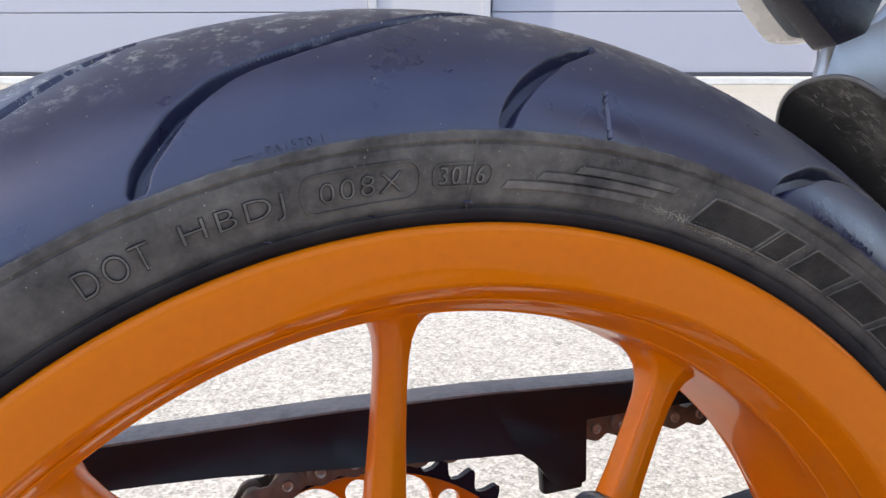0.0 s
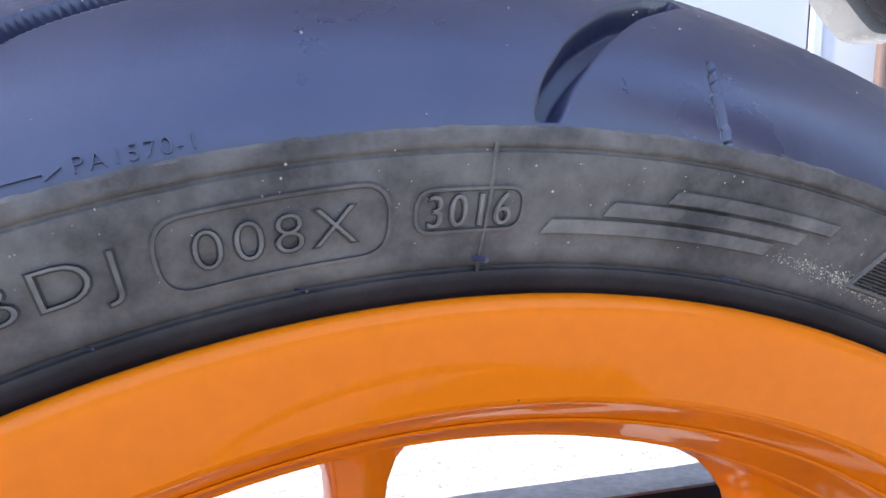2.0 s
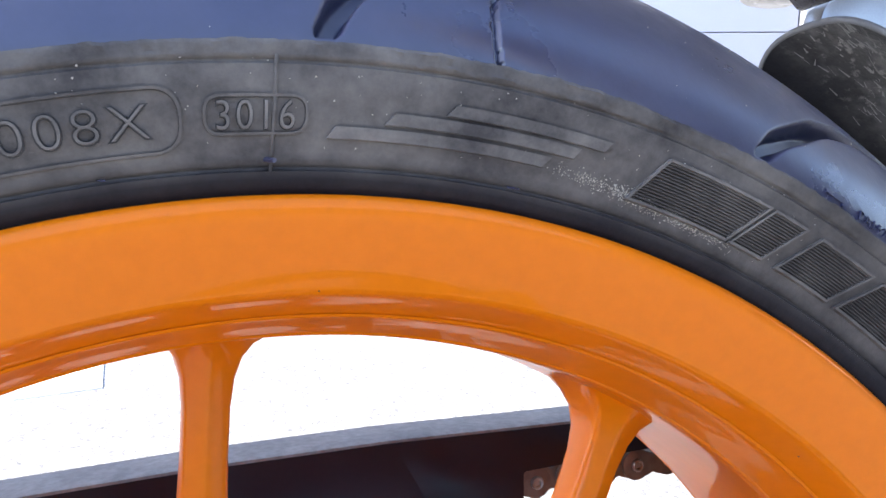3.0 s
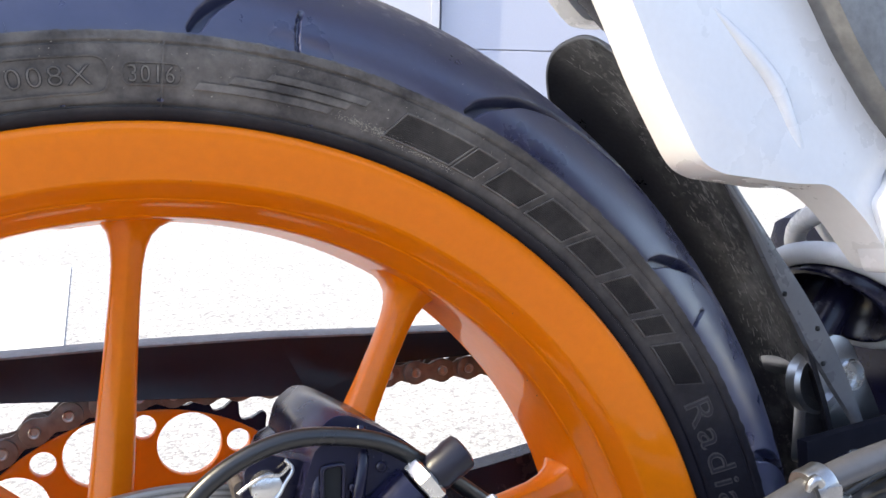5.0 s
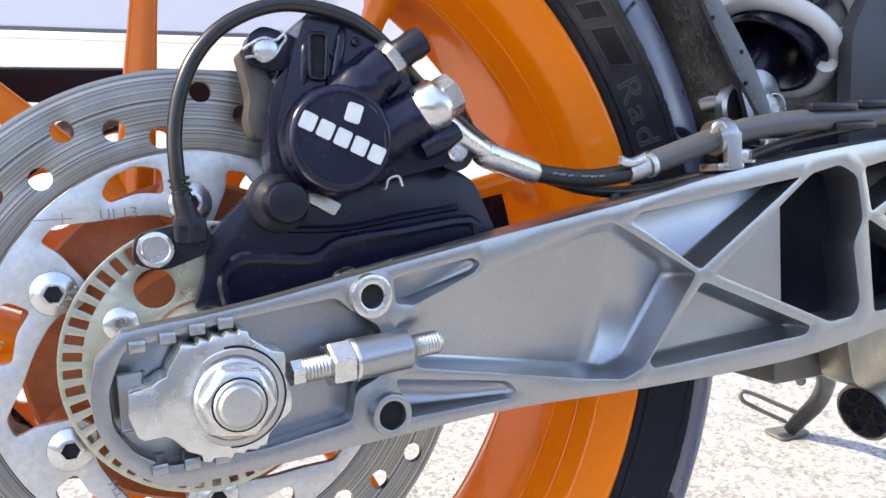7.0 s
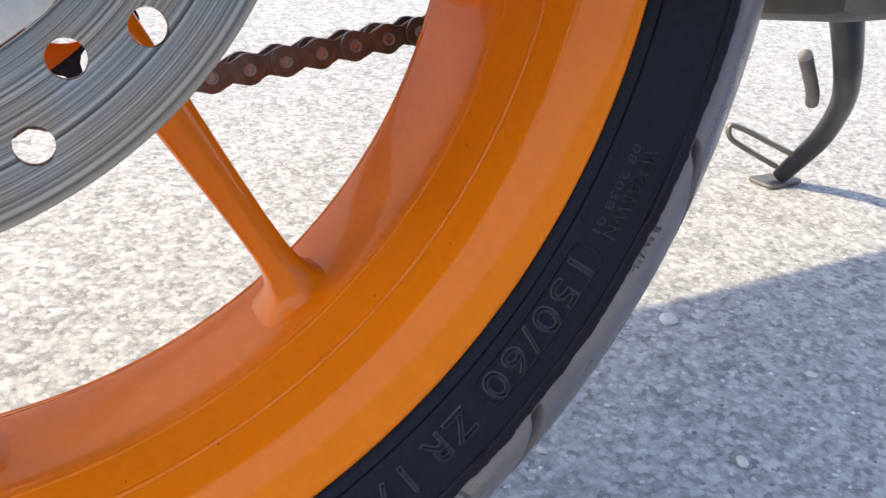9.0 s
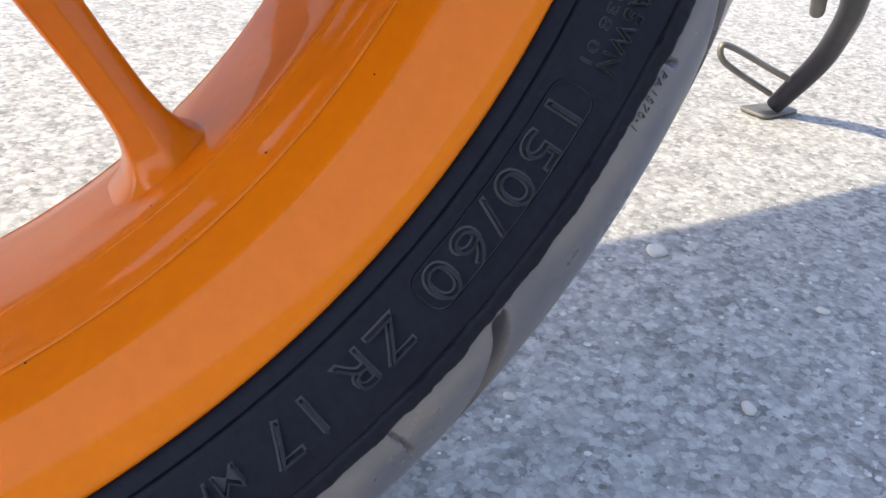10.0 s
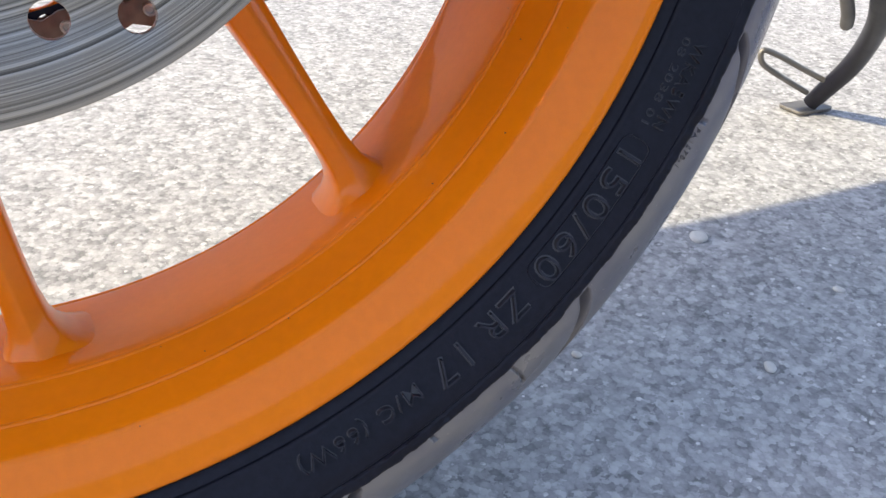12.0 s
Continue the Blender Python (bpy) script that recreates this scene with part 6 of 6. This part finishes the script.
# -- white frame plate, engine and exhaust ahead of the wheel --
white = plate(rounded([(0.0766, 0.37), (0.13, 0.2538), (0.1347, 0.2435), (0.1394, 0.2321), (0.1453, 0.2205), (0.1523, 0.2077), (0.1559, 0.2031), (0.1622, 0.2002), (0.1739, 0.1985), (0.1884, 0.1963), (0.2032, 0.1957), (0.2114, 0.1905), (0.2196, 0.1831), (0.2336, 0.166), (0.2504, 0.167), (0.2272, 0.1903), (0.2306, 0.1999), (0.2429, 0.2082), (0.2386, 0.37)], 0.004, 5), [], -0.1490, -0.1330, None, 0.0035, 4)
for v in white.verts:
    bulge = abs((v.co.x - 0.170) * 0.81 + (v.co.z - 0.230) * 0.59)
    if v.co.y < -0.140:
        v.co.y -= 0.0035 * max(0.0, 1 - bulge / 0.03)
frame_plate = part("frame_plate", white, WHITE, bike, "white painted side plate of the rear frame", 50)
part("crease", tube([(0.1609, -0.1492, 0.2507), (0.174, -0.1492, 0.2385), (0.1842, -0.1492, 0.2276), (0.1907, -0.1492, 0.2125), (0.1961, -0.1492, 0.1991)], [0.0008, 0.0026, 0.0030, 0.0026, 0.0010], 14, None, 6), WHITE, frame_plate, "", 60)
part("frame_block", plate(rounded([(0.222, 0.1892), (0.2440, 0.2085), (0.2871, 0.2180), (0.286, 0.168), (0.2302, 0.165)], 0.003, 4), [], -0.1560, -0.1400, None, 0.003, 3), WHITE, frame_plate, "", 40)
part("frame_boss", lathe([(0, 0.0120), (0.0020, 0.0118), (0.0030, 0.0105), (0.0030, 0.0080), (0.0016, 0.0070), (0.0016, 0.0052), (0.0060, 0.0048), (0.0068, 0.0036)], (0.2491, -0.1555, 0.1769), (0, -1, 0), 32), WHITE, frame_plate, "", 40)
part("latch", tube([(0.2321, -0.1575, 0.1689), (0.2361, -0.1590, 0.1749), (0.2411, -0.1600, 0.1779), (0.2491, -0.1605, 0.1769)], 0.0007, 8), ZINC, frame_plate, "bent wire clip")
tray = plate(rounded([(0.1226, 0.37), (0.1986, 0.256), (0.209, 0.2383), (0.2212, 0.2221), (0.2365, 0.2052), (0.3, 0.2112), (0.34, 0.37)], 0.004, 4), [], -0.1600, -0.1480, None, 0.003, 3)
part("heel_guard", tray, WORN, bike, "scuffed dark grey heel guard", 40)
part("engine", box((0.43, -0.075, -0.04), (0.78, 0.12, 0.19), None, 0.02), BLACK, bike, "black engine casing seen in deep shade", 40)
PANEL = material("dark_satin_panel", (0.035, 0.036, 0.042), 0.4, noise_scale=12, mix=0.3)
part("side_cover", plate(rounded([(0.3850, 0.0300), (0.3900, 0.1400), (0.4450, 0.2300), (0.60, 0.28), (0.60, 0.02)], 0.01, 4), [], -0.050, -0.040, None, 0.002), PANEL, bike, "dark satin side cover", 40)
COLLECTOR = material("heat_stained_steel", (0.20, 0.185, 0.165), 0.5, 0.6, noise_scale=25, mix=0.6, second=(0.09, 0.085, 0.08), bump=0.15)
TIP = material("heat_tinted_steel", (0.42, 0.38, 0.30), 0.35, 0.9, noise_scale=40, mix=0.5, second=(0.2, 0.17, 0.15))
exhaust = part("exhaust_box", box((0.345, -0.030, -0.078), (0.66, 0.12, -0.030), None, 0.012), COLLECTOR, bike, "grey heat-stained underslung exhaust box", 40)
part("heat_shield", plate(rounded([(0.372, -0.040), (0.378, -0.072), (0.398, -0.080), (0.46, -0.070), (0.50, -0.030), (0.39, -0.028)], 0.006, 4), [], -0.060, -0.036, None, 0.003), TIP, exhaust, "", 40)
tc, td = Vector((0.3930, -0.054, -0.0935)), Vector((1.0, 0.12, 0.20)).normalized()
part("tail_pipe", lathe([(0.0, 0.0165), (0.0, 0.0182), (0.004, 0.0188), (0.10, 0.0200), (0.13, 0.024)], tc, td, 40), TIP, exhaust, "short tail pipe with heat tint", 40)
f1 = td.cross(Vector((0, 0, 1))).normalized()
f2 = td.cross(f1)
part("pipe_end", lathe([(-0.0005, 0.0164), (0.001, 0.0164)], tc, td, 40), BLACK, exhaust)
for k in range(7):
    c = tc - td * 0.0007 + (0 if k == 0 else 1) * 0.0106 * (math.cos(k * math.pi / 3) * f1 + math.sin(k * math.pi / 3) * f2)
    part("outlet", lathe([(0, 0.0046), (-0.0012, 0.0050), (-0.0012, 0.0043), (0.0, 0.0040)], c, td, 18), NEAR_BLACK, exhaust)

# -- side stand --
stand = part("side_stand", tube([(0.500, 0.095, -0.070), (0.560, 0.135, -0.115), (0.606, 0.170, -0.148), (0.640, 0.205, -0.175), (0.658, 0.232, -0.198), (0.665, 0.262, -0.225), (0.664, 0.274, -0.238)], [0.011, 0.0100, 0.0092, 0.0090, 0.0092, 0.0085, 0.0075], 18), PLASTIC, bike, "black tubular side stand, folded out")
part("foot", plate(rounded([(0.640, -0.012), (0.685, -0.010), (0.690, 0.012), (0.645, 0.014)], 0.006, 4), [], -0.0015, 0.0015, None, 0.0006), COLLECTOR, stand, "worn steel foot", 40, Matrix.Translation((0, 0.280, -0.2425)) @ pose(0, 0, 0, 90 + LEAN, 0, 0))
part("tang", tube([(0.660, 0.255, -0.2150), (0.635, 0.262, -0.2020), (0.608, 0.268, -0.1880), (0.592, 0.270, -0.1830), (0.594, 0.272, -0.1930), (0.612, 0.275, -0.2040), (0.655, 0.272, -0.2270)], 0.0026, 10), COLLECTOR, stand)
part("stand_spring", tube([(0.535, 0.150, -0.112), (0.572, 0.172, -0.140), (0.590, 0.186, -0.153)], 0.0052, 10), COLLECTOR, stand)

part("far_frame_plate", plate(rounded([(0.2500, 0.3480), (0.2605, 0.3327), (0.2711, 0.3210), (0.2768, 0.3162), (0.2904, 0.3149), (0.3057, 0.3159), (0.3000, 0.3600)], 0.004, 4), [], 0.098, 0.116, None, 0.003), WHITE, bike, "cream white far frame plate", 40)
part("far_bracket", plate(rounded([(0.3125, 0.3130), (0.3015, 0.2890), (0.3070, 0.2700), (0.3900, 0.2700), (0.3900, 0.3600), (0.3502, 0.3273)], 0.004, 4), [], 0.100, 0.112, None, 0.003), ALUMINIUM, bike, "pale grey cast bracket", 40)
part("under_tray", plate(rounded([(0.2500, 0.3400), (0.2642, 0.3255), (0.2837, 0.3058), (0.3040, 0.3123), (0.3300, 0.3500)], 0.003, 4), [], 0.0700, 0.0880, None, 0.003), BLACK, bike, "black plastic under-tray", 40)

# -- tail and seat above the wheel, unseen, shaped to cast its shade --
tail = [(-0.52, 0.60), (-0.50, 0.66), (-0.20, 0.60), (0.05, 0.53), (0.30, 0.52), (0.34, 0.36), (0.20, 0.365), (0.05, 0.41), (-0.15, 0.45), (-0.40, 0.535)]
bm = plate(rounded(tail, 0.02, 4), [], -0.075, 0.165, None, 0.02)
part("tail_unit", bm, WHITE, bike, "unseen white tail unit, sized to shade wheel and ground", 40)
part("seat", plate(rounded([(-0.30, 0.628), (-0.05, 0.565), (0.05, 0.540), (0.40, 0.525), (0.45, 0.56), (0.10, 0.60), (-0.05, 0.64), (-0.28, 0.685)], 0.015, 4), [], -0.08, 0.13, None, 0.015), PLASTIC, bike, "", 40)
# Widened and raised until it keeps stray sun off the shaded ground.
part("plate_holder", box((-0.50, -0.07, 0.20), (-0.485, 0.165, 0.625), None, 0.004), PLASTIC, bike, "", 40)
part("fuel_tank", plate(rounded([(0.40, 0.50), (0.50, 0.66), (0.75, 0.72), (0.95, 0.62), (0.90, 0.45), (0.45, 0.40)], 0.05, 5), [], -0.11, 0.15, None, 0.04), WHITE, bike, "", 50)
